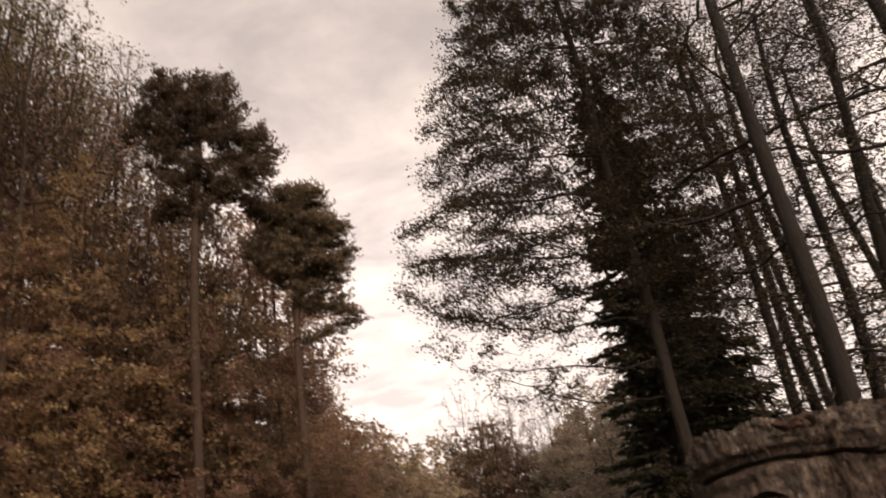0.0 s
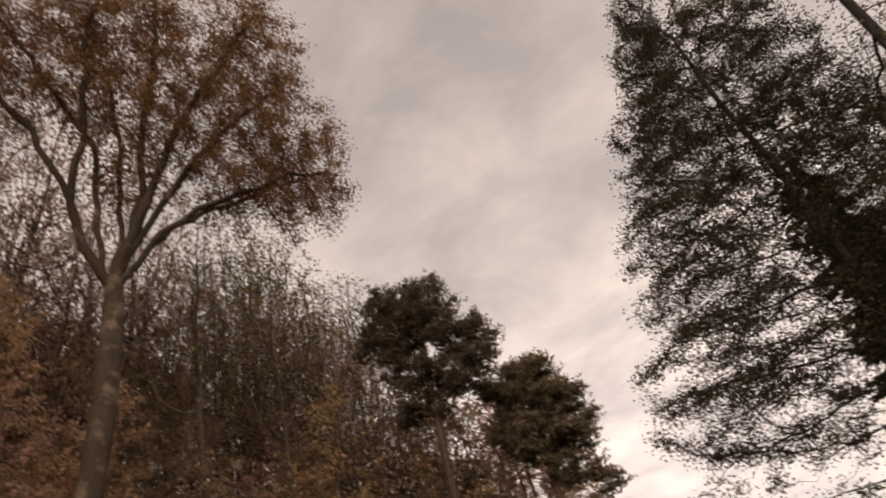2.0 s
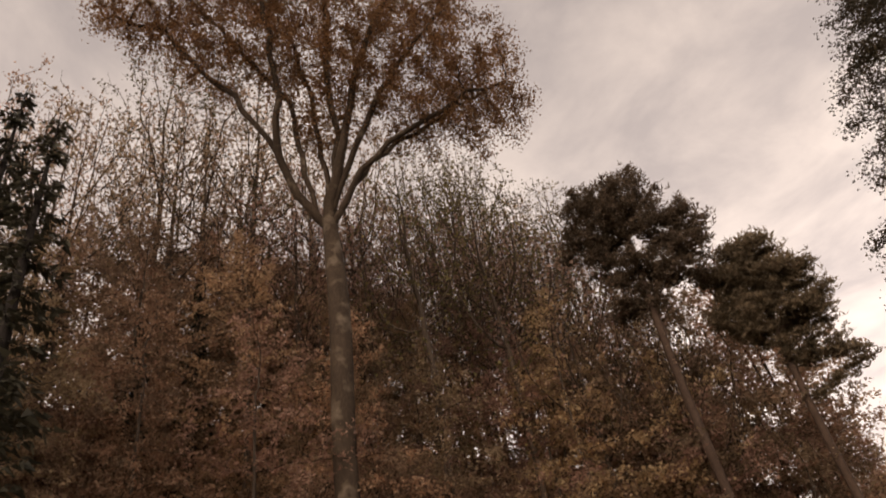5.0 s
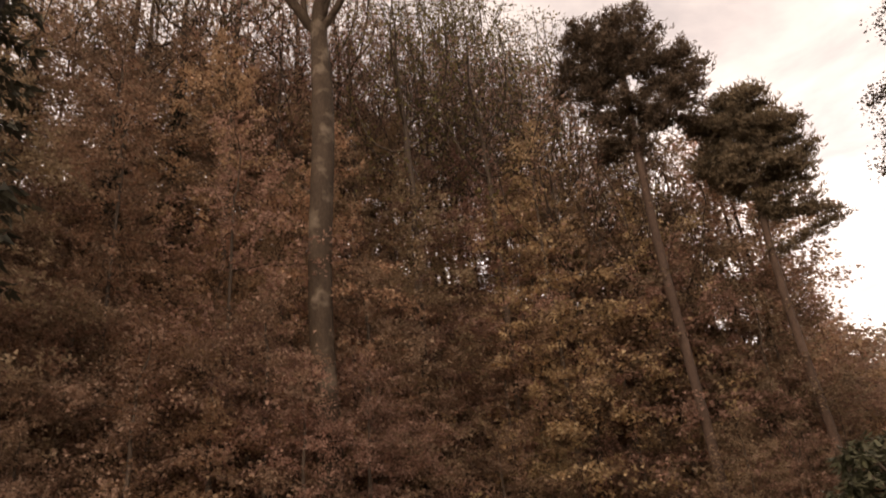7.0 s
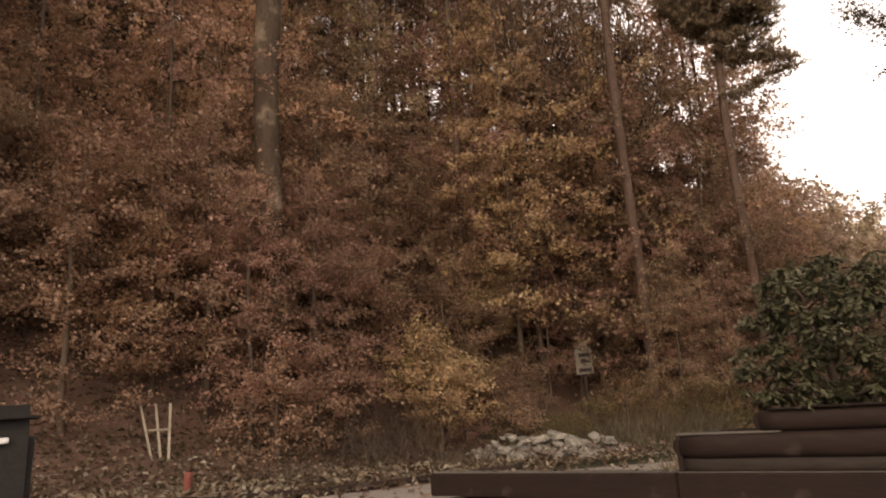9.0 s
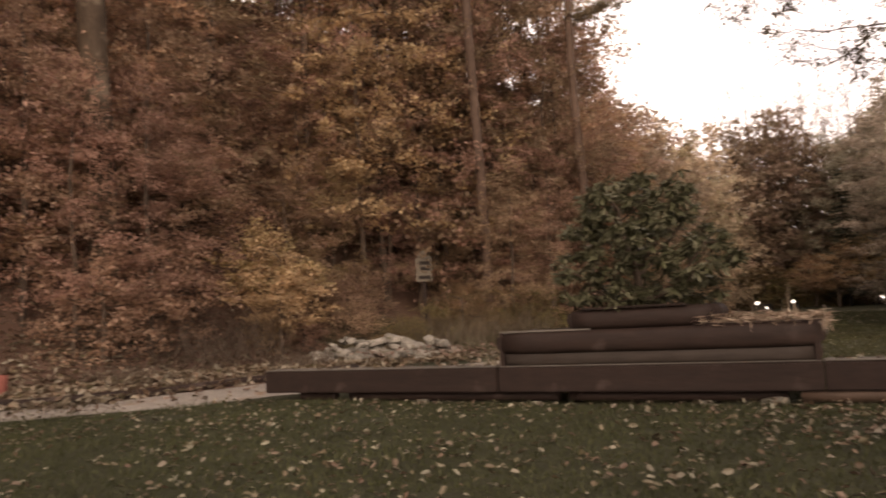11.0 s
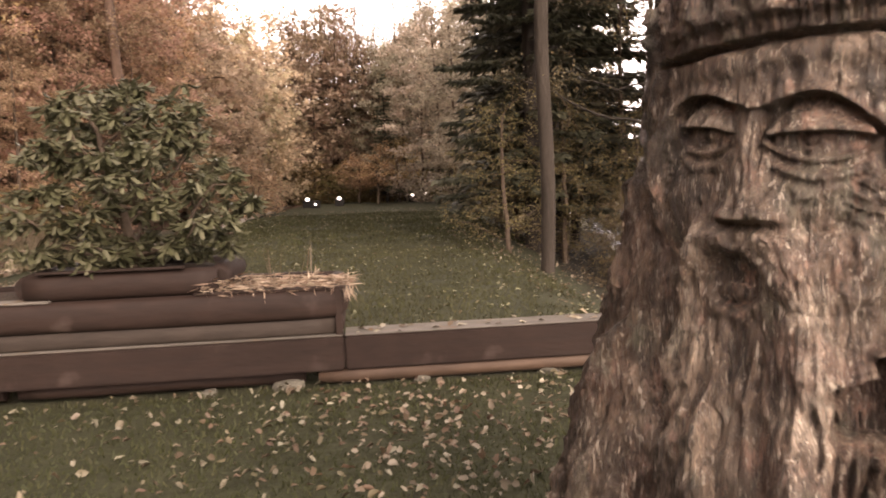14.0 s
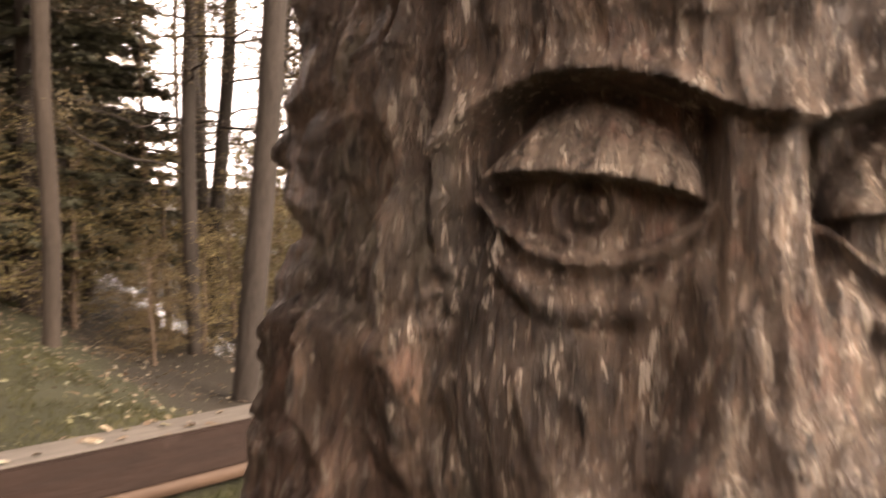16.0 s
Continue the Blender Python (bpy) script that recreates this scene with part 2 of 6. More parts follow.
_b.inputs["Base Color"].default_value = (0.03, 0.028, 0.022, 1)
_b.inputs["Specular IOR Level"].default_value = 0.6
_w = noise_node(_nt, 5, 4)
_bp = _nt.nodes.new("ShaderNodeBump")
_bp.inputs["Strength"].default_value, _bp.inputs["Distance"].default_value = 0.5, 0.05
_nt.links.new(_w.outputs["Fac"], _bp.inputs["Height"])
_nt.links.new(_bp.outputs[0], _b.inputs["Normal"])
GLOW, _nt, _b = nodes_of("lamp_globe", 0.4)
_b.inputs["Base Color"].default_value = (0.85, 0.85, 0.82, 1)
_b.inputs["Emission Color"].default_value = (1.0, 0.98, 0.95, 1)
_b.inputs["Emission Strength"].default_value = 1.2


def ground_material():
    """Mown grass, leaf litter up the wooded slope, bare woodland floor towards the stream."""
    m, nt, b = nodes_of("grass_and_leaf_litter", 0.95)
    l = nt.links.new
    pos = nt.nodes.new("ShaderNodeNewGeometry").outputs["Position"]
    sep = nt.nodes.new("ShaderNodeSeparateXYZ")
    l(pos, sep.inputs[0])

    def line(ax, ay, c):
        """ax * x + ay * y + c, roughened by noise."""
        a = nt.nodes.new("ShaderNodeMath")
        a.operation, a.inputs[1].default_value, a.inputs[2].default_value = "MULTIPLY_ADD", ax, c
        l(sep.outputs[0], a.inputs[0])
        d = nt.nodes.new("ShaderNodeMath")
        d.operation, d.inputs[1].default_value = "MULTIPLY_ADD", ay
        l(sep.outputs[1], d.inputs[0])
        l(a.outputs[0], d.inputs[2])
        nz = noise_node(nt, 0.8, 4, pos)
        e = nt.nodes.new("ShaderNodeMath")
        e.operation, e.inputs[1].default_value = "MULTIPLY_ADD", 2.4
        l(nz.outputs["Fac"], e.inputs[0])
        l(d.outputs[0], e.inputs[2])
        r = nt.nodes.new("ShaderNodeMapRange")
        r.inputs["From Min"].default_value, r.inputs["From Max"].default_value = 0.9, 1.6
        l(e.outputs[0], r.inputs["Value"])
        return r.outputs[0]

    def cols(c, s, s2):
        n1, n2 = noise_node(nt, s, 6, pos), noise_node(nt, s2, 4, pos)
        r = ramp_node(nt, c)
        l(n1.outputs["Fac"], r.inputs[0])
        o = nt.nodes.new("ShaderNodeMix")
        o.data_type, o.blend_type = "RGBA", "OVERLAY"
        o.inputs["Factor"].default_value = 0.7
        l(r.outputs[0], o.inputs[6])
        l(n2.outputs["Fac"], o.inputs[7])
        return o.outputs[2]

    grass = cols([(0.0168, 0.0178, 0.0082), (0.03, 0.0305, 0.0142), (0.044, 0.0425, 0.0222)], 1.3, 22)
    litter = cols([(0.055, 0.031, 0.022), (0.105, 0.062, 0.044), (0.17, 0.112, 0.083)], 2.5, 18)
    floor = cols([(0.013, 0.011, 0.008), (0.026, 0.021, 0.014), (0.044, 0.034, 0.022)], 1.7, 15)
    col = grass
    wedge = nt.nodes.new("ShaderNodeMath")
    wedge.operation = "MULTIPLY"
    l(line(-1, 0.74, -9.0), wedge.inputs[0])
    l(line(-1, 0, -7.6), wedge.inputs[1])
    for fac, c in ((line(-1, 0.19, -10.9), litter), (wedge.outputs[0], litter), (line(1, -0.1, -3.4), floor)):
        o = nt.nodes.new("ShaderNodeMix")
        o.data_type = "RGBA"
        l(fac, o.inputs["Factor"])
        l(col, o.inputs[6])
        l(c, o.inputs[7])
        col = o.outputs[2]
    l(col, b.inputs["Base Color"])
    nb = noise_node(nt, 25, 5, pos)
    bp = nt.nodes.new("ShaderNodeBump")
    bp.inputs["Strength"].default_value, bp.inputs["Distance"].default_value = 0.8, 0.04
    l(nb.outputs["Fac"], bp.inputs["Height"])
    l(bp.outputs[0], b.inputs["Normal"])
    return m


def stump_wood(name, tones, pale=1.0):
    """Weathered wood: short chips along the grain, grey, tan and reddish stains, dark cracks."""
    m, nt, b = nodes_of(name, 0.55)
    l = nt.links.new

    def blend(col, fac, other, mode="MIX"):
        o = nt.nodes.new("ShaderNodeMix")
        o.data_type, o.blend_type = "RGBA", mode
        if isinstance(fac, float):
            o.inputs["Factor"].default_value = fac
        else:
            l(fac, o.inputs["Factor"])
        l(col, o.inputs[6])
        if isinstance(other, tuple):
            o.inputs[7].default_value = (*other, 1)
        else:
            l(other, o.inputs[7])
        return o.outputs[2]

    def patch(scale, lo, hi, amount, stretch=(1, 1, 1), detail=5):
        n = noise_node(nt, scale, detail, None, stretch, 0.62)
        r = nt.nodes.new("ShaderNodeMapRange")
        r.inputs["From Min"].default_value, r.inputs["From Max"].default_value, r.inputs["To Max"].default_value = lo, hi, amount
        l(n.outputs["Fac"], r.inputs["Value"])
        return r.outputs[0]

    # broad tones: tan, grey and reddish zones a hand wide, pulled along the trunk
    n1 = noise_node(nt, 6.5, 10, None, (1.3, 1.3, 0.5), 0.66, 0.6)
    r1 = ramp_node(nt, tones)
    l(n1.outputs["Fac"], r1.inputs[0])
    col = r1.outputs[0]
    col = blend(col, patch(4.0, 0.52, 0.62, 0.55), tuple(pale * v for v in (0.17, 0.10, 0.075)))
    col = blend(col, patch(5.2, 0.55, 0.63, 0.65, (1.2, 1.2, 0.6)), (0.14, 0.13, 0.095))
    col = blend(col, patch(11, 0.58, 0.64, 0.75, (1.2, 1.2, 0.5)), tuple(pale * v for v in (0.29, 0.175, 0.13)))
    col = blend(col, patch(4.6, 0.56, 0.62, 0.8, (1.2, 1.2, 0.5), 8), (0.065, 0.047, 0.036))
    # fine grain, and sparse pale chips with sharp edges
    n5 = noise_node(nt, 70, 5, None, (1.3, 1.3, 0.5), 0.6, 0.8)
    r5 = ramp_node(nt, [(0.34, 0.35, 0.31, 0.29), (0.45, 0.95, 0.95, 0.95), (0.58, 1.1, 1.1, 1.1), (0.68, 1.9, 1.85, 1.8)])
    l(n5.outputs["Fac"], r5.inputs[0])
    col = blend(col, 0.8, r5.outputs[0], "MULTIPLY")
    col = blend(col, patch(34, 0.62, 0.65, 0.8, (1.7, 1.7, 0.36), 3), tuple(pale * v for v in (0.50, 0.42, 0.34)))
    col = blend(col, patch(85, 0.58, 0.63, 0.75, (1.8, 1.8, 0.40), 4), tuple(pale * v for v in (0.42, 0.35, 0.28)))
    col = blend(col, patch(95, 0.60, 0.65, 0.7, (1.8, 1.8, 0.34), 4), (0.045, 0.033, 0.026))
    col = blend(col, patch(36, 0.65, 0.68, 0.85, (1.7, 1.7, 0.30), 3), (0.03, 0.022, 0.017))
    # torn chips: stretched cells of differing tone
    co = nt.nodes.new("ShaderNodeTexCoord").outputs["Object"]
    wob = noise_node(nt, 14, 3, None, (1, 1, 0.6))
    ad = nt.nodes.new("ShaderNodeVectorMath")
    ad.operation, ad.inputs[2].default_value = "MULTIPLY_ADD", (0, 0, 0)
    ad.inputs[1].default_value = (0.03, 0.03, 0.03)
    l(wob.outputs["Color"], ad.inputs[0])
    l(co, ad.inputs[2])
    cells = []
    for sc, lo, hi in (((70, 70, 19), 0.65, 1.38), ((27, 27, 7.5), 0.82, 1.18)):
        mp = nt.nodes.new("ShaderNodeMapping")
        mp.inputs["Scale"].default_value = sc
        l(ad.outputs[0], mp.inputs[0])
        vo = nt.nodes.new("ShaderNodeTexVoronoi")
        vo.inputs["Scale"].default_value = 1.0
        l(mp.outputs[0], vo.inputs["Vector"])
        sp = nt.nodes.new("ShaderNodeSeparateColor")
        l(vo.outputs["Color"], sp.inputs[0])
        mr = nt.nodes.new("ShaderNodeMapRange")
        mr.inputs["To Min"].default_value, mr.inputs["To Max"].default_value = lo, hi
        l(sp.outputs[0], mr.inputs["Value"])
        col = blend(col, 0.85, mr.outputs[0], "MULTIPLY")
        cells.append(vo)
    l(col, b.inputs["Base Color"])
    ro = nt.nodes.new("ShaderNodeMapRange")
    ro.inputs["To Min"].default_value, ro.inputs["To Max"].default_value = 0.20, 0.60
    l(n1.outputs["Fac"], ro.inputs["Value"])
    l(ro.outputs[0], b.inputs["Roughness"])
    nb = noise_node(nt, 48, 8, None, (1.5, 1.5, 0.42), 0.72, 0.5)
    bp = nt.nodes.new("ShaderNodeBump")
    bp.inputs["Strength"].default_value, bp.inputs["Distance"].default_value = 1.0, 0.026
    l(nb.outputs["Fac"], bp.inputs["Height"])
    # fine chips that catch the sky
    nf = noise_node(nt, 105, 5, None, (1.4, 1.4, 0.6), 0.7, 0.6)
    bf = nt.nodes.new("ShaderNodeBump")
    bf.inputs["Strength"].default_value, bf.inputs["Distance"].default_value = 1.0, 0.012
    l(nf.outputs["Fac"], bf.inputs["Height"])
    bc = nt.nodes.new("ShaderNodeBump")
    bc.invert = True
    bc.inputs["Strength"].default_value, bc.inputs["Distance"].default_value = 0.7, 0.010
    l(cells[0].outputs["Distance"], bc.inputs["Height"])
    l(bp.outputs[0], bc.inputs["Normal"])
    l(bc.outputs[0], bf.inputs["Normal"])
    l(bf.outputs[0], b.inputs["Normal"])
    b.inputs["Specular IOR Level"].default_value = 0.25 + 0.2 * min(pale, 1.0)
    b.inputs["Coat Weight"].default_value, b.inputs["Coat Roughness"].default_value = 0.2 if pale > 0.9 else 0.0, 0.25
    l(bf.outputs[0], b.inputs["Coat Normal"])
    return m


STONE_DARK = surface("mossy_stone", [(0.05, 0.045, 0.035), (0.10, 0.09, 0.07), (0.17, 0.155, 0.125)], 9, bump=0.5, bscale=40, bdist=0.01)
FUNGUS = surface("bracket_fungus", [(0.035, 0.017, 0.012), (0.075, 0.04, 0.03), (0.14, 0.088, 0.07)], 18, bump=0.6, bscale=70, bdist=0.006)
GROUND_MAT = ground_material()
STUMP_MAT = stump_wood("carved_weathered_wood", [(0.34, 0.045, 0.031, 0.022), (0.44, 0.095, 0.064, 0.046), (0.53, 0.165, 0.116, 0.084), (0.62, 0.27, 0.20, 0.15), (0.72, 0.44, 0.36, 0.28)])
STUMP_PALE = stump_wood("pale_stump_wood", [(0.34, 0.085, 0.061, 0.045), (0.44, 0.165, 0.121, 0.091), (0.53, 0.27, 0.205, 0.157), (0.62, 0.39, 0.31, 0.245), (0.72, 0.54, 0.46, 0.37)], 1.2)
STUMP_BARK = stump_wood("weathered_stump_bark", [(0.34, 0.024, 0.015, 0.010), (0.44, 0.054, 0.034, 0.023), (0.53, 0.096, 0.062, 0.043), (0.62, 0.165, 0.113, 0.080), (0.72, 0.32, 0.24, 0.18)], 0.55)


# ---- mesh helpers ----
RNG = np.random.default_rng(7)


def mesh_of(name, verts, faces, mat, smooth=False):
    """A mesh from an array of places and an array of quads (or a list of faces)."""
    me = bpy.data.meshes.new(name)
    if isinstance(faces, np.ndarray):
        n, k = faces.shape
        me.vertices.add(len(verts))
        me.vertices.foreach_set("co", np.asarray(verts, np.float32).ravel())
        me.loops.add(n * k)
        me.loops.foreach_set("vertex_index", faces.astype(np.int32).ravel())
        me.polygons.add(n)
        me.polygons.foreach_set("loop_start", np.arange(0, n * k, k, dtype=np.int32))
        me.update(calc_edges=True)
        me.validate()
    else:
        me.from_pydata([tuple(v) for v in verts], [], faces)
    if smooth:
        me.polygons.foreach_set("use_smooth", np.ones(len(me.polygons), bool))
    me.materials.append(mat)
    return me


def child(name, me, parent, label=""):
    ob = new(name, me)
    ob.parent = parent
    if label:
        tagged(ob, label)
    return ob


def part(name, bm, material, parent, label=""):
    me = bpy.data.meshes.new(name)
    bm.to_mesh(me)
    bm.free()
    me.materials.append(material)
    return child(name, me, parent, label)


def thing(name, label, category, group="", at=(0, 0, 0), turn=0.0, kind=""):
    ob = new(name)
    ob.empty_display_size = 0.1
    ob.matrix_basis = pose(*at, 0, 0, turn)
    return tagged(ob, label, category, group, kind)


def box_bm(x0, x1, y0, y1, z0, z1, bevel=0.01, rough=0.0, seed=0, cuts=0):
    bm = bmesh.new()
    bmesh.ops.create_cube(bm, size=1)
    for v in bm.verts:
        v.co = (x0 if v.co.x < 0 else x1, y0 if v.co.y < 0 else y1, z0 if v.co.z < 0 else z1)
    if cuts:
        e = [e for e in bm.edges if abs(e.verts[0].co.x - e.verts[1].co.x) > 0.5 * abs(x1 - x0)]
        bmesh.ops.subdivide_edges(bm, edges=e, cuts=cuts, use_grid_fill=True)
    if bevel:
        sharp = [e for e in bm.edges if e.calc_face_angle(0) > 0.5]
        bmesh.ops.bevel(bm, geom=sharp, offset=bevel, segments=2, affect="EDGES")
    if rough:
        for v in bm.verts:
            n3 = noise.noise_vector(v.co * 2.1 + Vector((seed * 7.1, 0, 0)))
            v.co += Vector(n3) * rough
    return bm


def log_bm(x0, x1, r, y=0.0, z=0.0, sides=14, rings=9, wob=0.05, seed=0, squash=1.0, square=1.0):
    """A lying log along x with uneven girth and rounded ends."""
    bm = bmesh.new()
    rows = []
    for i in range(rings + 1):
        f = i / rings
        x = x0 + (x1 - x0) * f
        end = 0.9 if i in (0, rings) else 1.0
        row = []
        for k in range(sides):
            a = 2 * math.pi * k / sides
            q = r * end * (1 + wob * noise.noise(Vector((x * 1.3 + seed, math.cos(a), math.sin(a)))))
            ca, sa = math.cos(a), math.sin(a)
            ca, sa = math.copysign(abs(ca) ** square, ca), math.copysign(abs(sa) ** square, sa)
            row.append(bm.verts.new((x, y + q * ca, z + q * sa * squash)))
        rows.append(row)
    for a, b in zip(rows, rows[1:]):
        for k in range(sides):
            f = bm.faces.new((a[k], b[k], b[(k + 1) % sides], a[(k + 1) % sides]))
            f.smooth = True
    bm.faces.new(rows[0])
    bm.faces.new(rows[-1][::-1])
    bmesh.ops.recalc_face_normals(bm, faces=bm.faces)
    return bm


def tubes(chains, sides=5):
    """Tapered tubes along chains of (places, radii): places and quads."""
    vs, fs, base = [], [], 0
    ang = np.arange(sides) * 2 * np.pi / sides
    for pts, rad in chains:
        p = np.asarray(pts, float)
        if len(p) < 2:
            continue
        t = np.gradient(p, axis=0)
        t /= np.linalg.norm(t, axis=1, keepdims=True) + 1e-9
        ref = np.array([0.31, 0.17, 0.93]) if abs(t[0, 2]) < 0.8 else np.array([0.93, 0.2, 0.1])
        u = np.cross(t, ref)
        u /= np.linalg.norm(u, axis=1, keepdims=True) + 1e-9
        w = np.cross(t, u)
        ring = p[:, None] + (u[:, None] * np.cos(ang)[None, :, None] + w[:, None] * np.sin(ang)[None, :, None]) * np.asarray(rad)[:, None, None]
        n = len(p)
        i = np.arange(n - 1)[:, None] * sides + base
        k = np.arange(sides)[None]
        k2 = (k + 1) % sides
        vs.append(ring.reshape(-1, 3))
        fs.append(np.stack([i + k, i + k2, i + k2 + sides, i + k + sides], -1).reshape(-1, 4))
        base += n * sides
    return np.concatenate(vs), np.concatenate(fs)


def unit(v):
    return v / (np.linalg.norm(v, axis=-1, keepdims=True) + 1e-9)


def blades(at, along, normal, length, width, fold=0.15, mid=0.45):
    """Leaves as folded diamonds: places and quads."""
    along, normal = unit(along), unit(normal)
    side = unit(np.cross(along, normal))
    nrm = np.cross(side, along)
    L, W = np.broadcast_to(length, len(at))[:, None], np.broadcast_to(width, len(at))[:, None]
    c = at + along * L * mid + nrm * W * fold
    v = np.stack([at, c + side * W / 2, at + along * L, c - side * W / 2], 1).reshape(-1, 3)
    return v, np.arange(len(at) * 4).reshape(-1, 4)


def chips(at, along, normal, length, width):
    """Small far leaves as single triangles: places and triangles."""
    along, normal = unit(along), unit(normal)
    side = unit(np.cross(along, normal))
    L, W = np.broadcast_to(length, len(at))[:, None], np.broadcast_to(width, len(at))[:, None]
    c = at + along * L * 0.25
    v = np.stack([c + side * W * 0.6, c - side * W * 0.6, at + along * L], 1).reshape(-1, 3)
    return v, np.arange(len(at) * 3).reshape(-1, 3)


def big_leaves(at, along, normal, length, width, fold=0.2, curl=0.2):
    """Leaves of two quads each, folded along the midrib and curled."""
    along, normal = unit(along), unit(normal)
    side = unit(np.cross(along, normal))
    nrm = np.cross(side, along)
    L, W = np.broadcast_to(length, len(at))[:, None], np.broadcast_to(width, len(at))[:, None]
    a, b = at + along * L * 0.3 + nrm * W * fold, at + along * L * 0.7 + nrm * (W * fold + L * curl * 0.4)
    tip = at + along * L + nrm * L * curl * 0.2
    v = np.stack([at, a + side * W / 2, b + side * W * 0.42, tip, b - side * W * 0.42, a - side * W / 2], 1).reshape(-1, 3)
    i = np.arange(len(at))[:, None] * 6
    f = np.concatenate([i + [0, 1, 2, 3], i + [0, 3, 4, 5]], 1).reshape(-1, 4)
    return v, f


def rand_dirs(n, rng, flat=1.0):
    d = rng.normal(size=(n, 3))
    d[:, 2] *= flat
    return unit(d)


# ---- the lie of the land ----
TOE_Y = [-60, -40, -8, 1.6, 10, 18, 35, 60, 120, 400]
TOE_X = [-24, -19, -14.6, -12.7, -10.9, -9.3, -6.3, -3.5, 0, 10]


def toe(y):
    return np.interp(y, TOE_Y, TOE_X)


def bank(y):
    return np.interp(y, [-40, 0, 2, 6.5, 15, 35, 60], [9, 3.2, 1.9, 2.2, 3.4, 5.6, 8])


def gz(x, y):
    """Height of the ground."""
    x, y = np.asarray(x, float), np.asarray(y, float)
    s = np.maximum(toe(y) - x, 0)
    h = 0.72 * s * s / (s + 3.0) + 0.75 * np.maximum(s - 3, 0)
    z = 26 * np.tanh(h / 26)
    d = np.clip((y - 3) / 5, 0, 1)
    z = z - 0.12 * d * d * (3 - 2 * d) * np.clip((-3 - x) / 3, 0, 1)
    e = np.clip((x - bank(y)) / 3.2, 0, 1) * np.clip((y + 1) / 4, 0, 1)
    z = z - 0.85 * e * e * (3 - 2 * e)
    w = np.clip((x - bank(y) - 6) / 10, 0, 1) * np.clip((y + 1) / 4, 0, 1)
    z = z + 1.6 * w * w
    z = z + 0.025 * np.sin(0.9 * x + 0.4 * y) * np.sin(0.7 * y - 0.3 * x)
    far = np.clip((np.hypot(x, y) - 46) / 60, 0, 1)
    return z + 5 * far * far * (y > 0)


def grid_axis(lo, hi, step, far, n):
    a = np.arange(lo, hi + 1e-6, step)
    g = np.geomspace(step, far, n)
    return np.concatenate([lo - g[::-1], a, hi + g])


gx, gy = grid_axis(-24, 14, 0.4, 900, 22), grid_axis(-12, 46, 0.4, 900, 22)
GX, GY = np.meshgrid(gx, gy)
gv = np.stack([GX, GY, gz(GX, GY)], -1).reshape(-1, 3)
nx = len(gx)
gi = (np.arange(len(gy) - 1)[:, None] * nx + np.arange(nx - 1)[None]).reshape(-1, 1)
ground = new("ground", mesh_of("ground", gv, gi + np.array([[0, 1, nx + 1, nx]]), GROUND_MAT, True))
tagged(ground, "mown grass meadow with a leaf-strewn wooded slope beside it", "ground", kind="structure")


def ribbon(name, line, half, lift, mat, rows=5, step=0.35, wob=0.12, wide=None):
    """A strip that lies on the ground along a line."""
    line = np.asarray(line, float)
    s = np.concatenate([[0], np.cumsum(np.linalg.norm(np.diff(line, axis=0), axis=1))])
    q = np.arange(0, s[-1], step)
    # smooth the corners
    c = np.stack([np.interp(q, s, line[:, i]) for i in range(2)], 1)
    for _ in range(12):
        c[1:-1] = (c[:-2] + 2 * c[1:-1] + c[2:]) / 4
    t = unit(np.gradient(c, axis=0))
    nrm = np.stack([-t[:, 1], t[:, 0]], 1)
    f = np.linspace(-1, 1, rows)
    hw = half + wob * np.sin(q * 1.3) + wob * 0.6 * np.sin(q * 3.1 + 1)
    if wide:
        hw = hw + wide[2] * np.exp(-((c[:, 0] - wide[0]) ** 2 + (c[:, 1] - wide[1]) ** 2) / 6)
    p = c[:, None] + nrm[:, None] * f[None, :, None] * hw[:, None, None]
    z = gz(p[..., 0], p[..., 1]) + lift * (1 - 0.85 * f[None] ** 4)
    v = np.concatenate([p, z[..., None]], -1).reshape(-1, 3)
    i = (np.arange(len(q) - 1)[:, None] * rows + np.arange(rows - 1)[None]).reshape(-1, 1)
    return new(name, mesh_of(name, v, i + np.array([[0, 1, rows + 1, rows]]), mat, True)), c, nrm


PATH_LINE = [(-24, -12.0), (-15.3, -5.9), (-9.6, -1.6), (-8.3, -0.4), (-7.0, 1.1), (-5.7, 4.6), (-5.1, 9.5), (-5.0, 18), (-5.0, 28), (-4.6, 44)]
gravel, path_c, path_n = ribbon("pavement", PATH_LINE, 0.65, 0.035, GRAVEL, wide=(-6.2, 3.2, 0.9))
path_w = 0.65 + 0.9 * np.exp(-((path_c[:, 0] + 6.2) ** 2 + (path_c[:, 1] - 3.2) ** 2) / 6)
tagged(gravel, "pale gravel footpath strewn with brown leaves", "path", kind="structure")
STREAM_LINE = [(10, -8), (8.0, 0), (6.4, 6), (7.2, 12), (9, 20), (12, 34), (15, 50)]
stream, _, _ = ribbon("water", STREAM_LINE, 0.30, 0.05, WATER)
tagged(stream, "dark shallow woodland stream", "water", kind="structure")


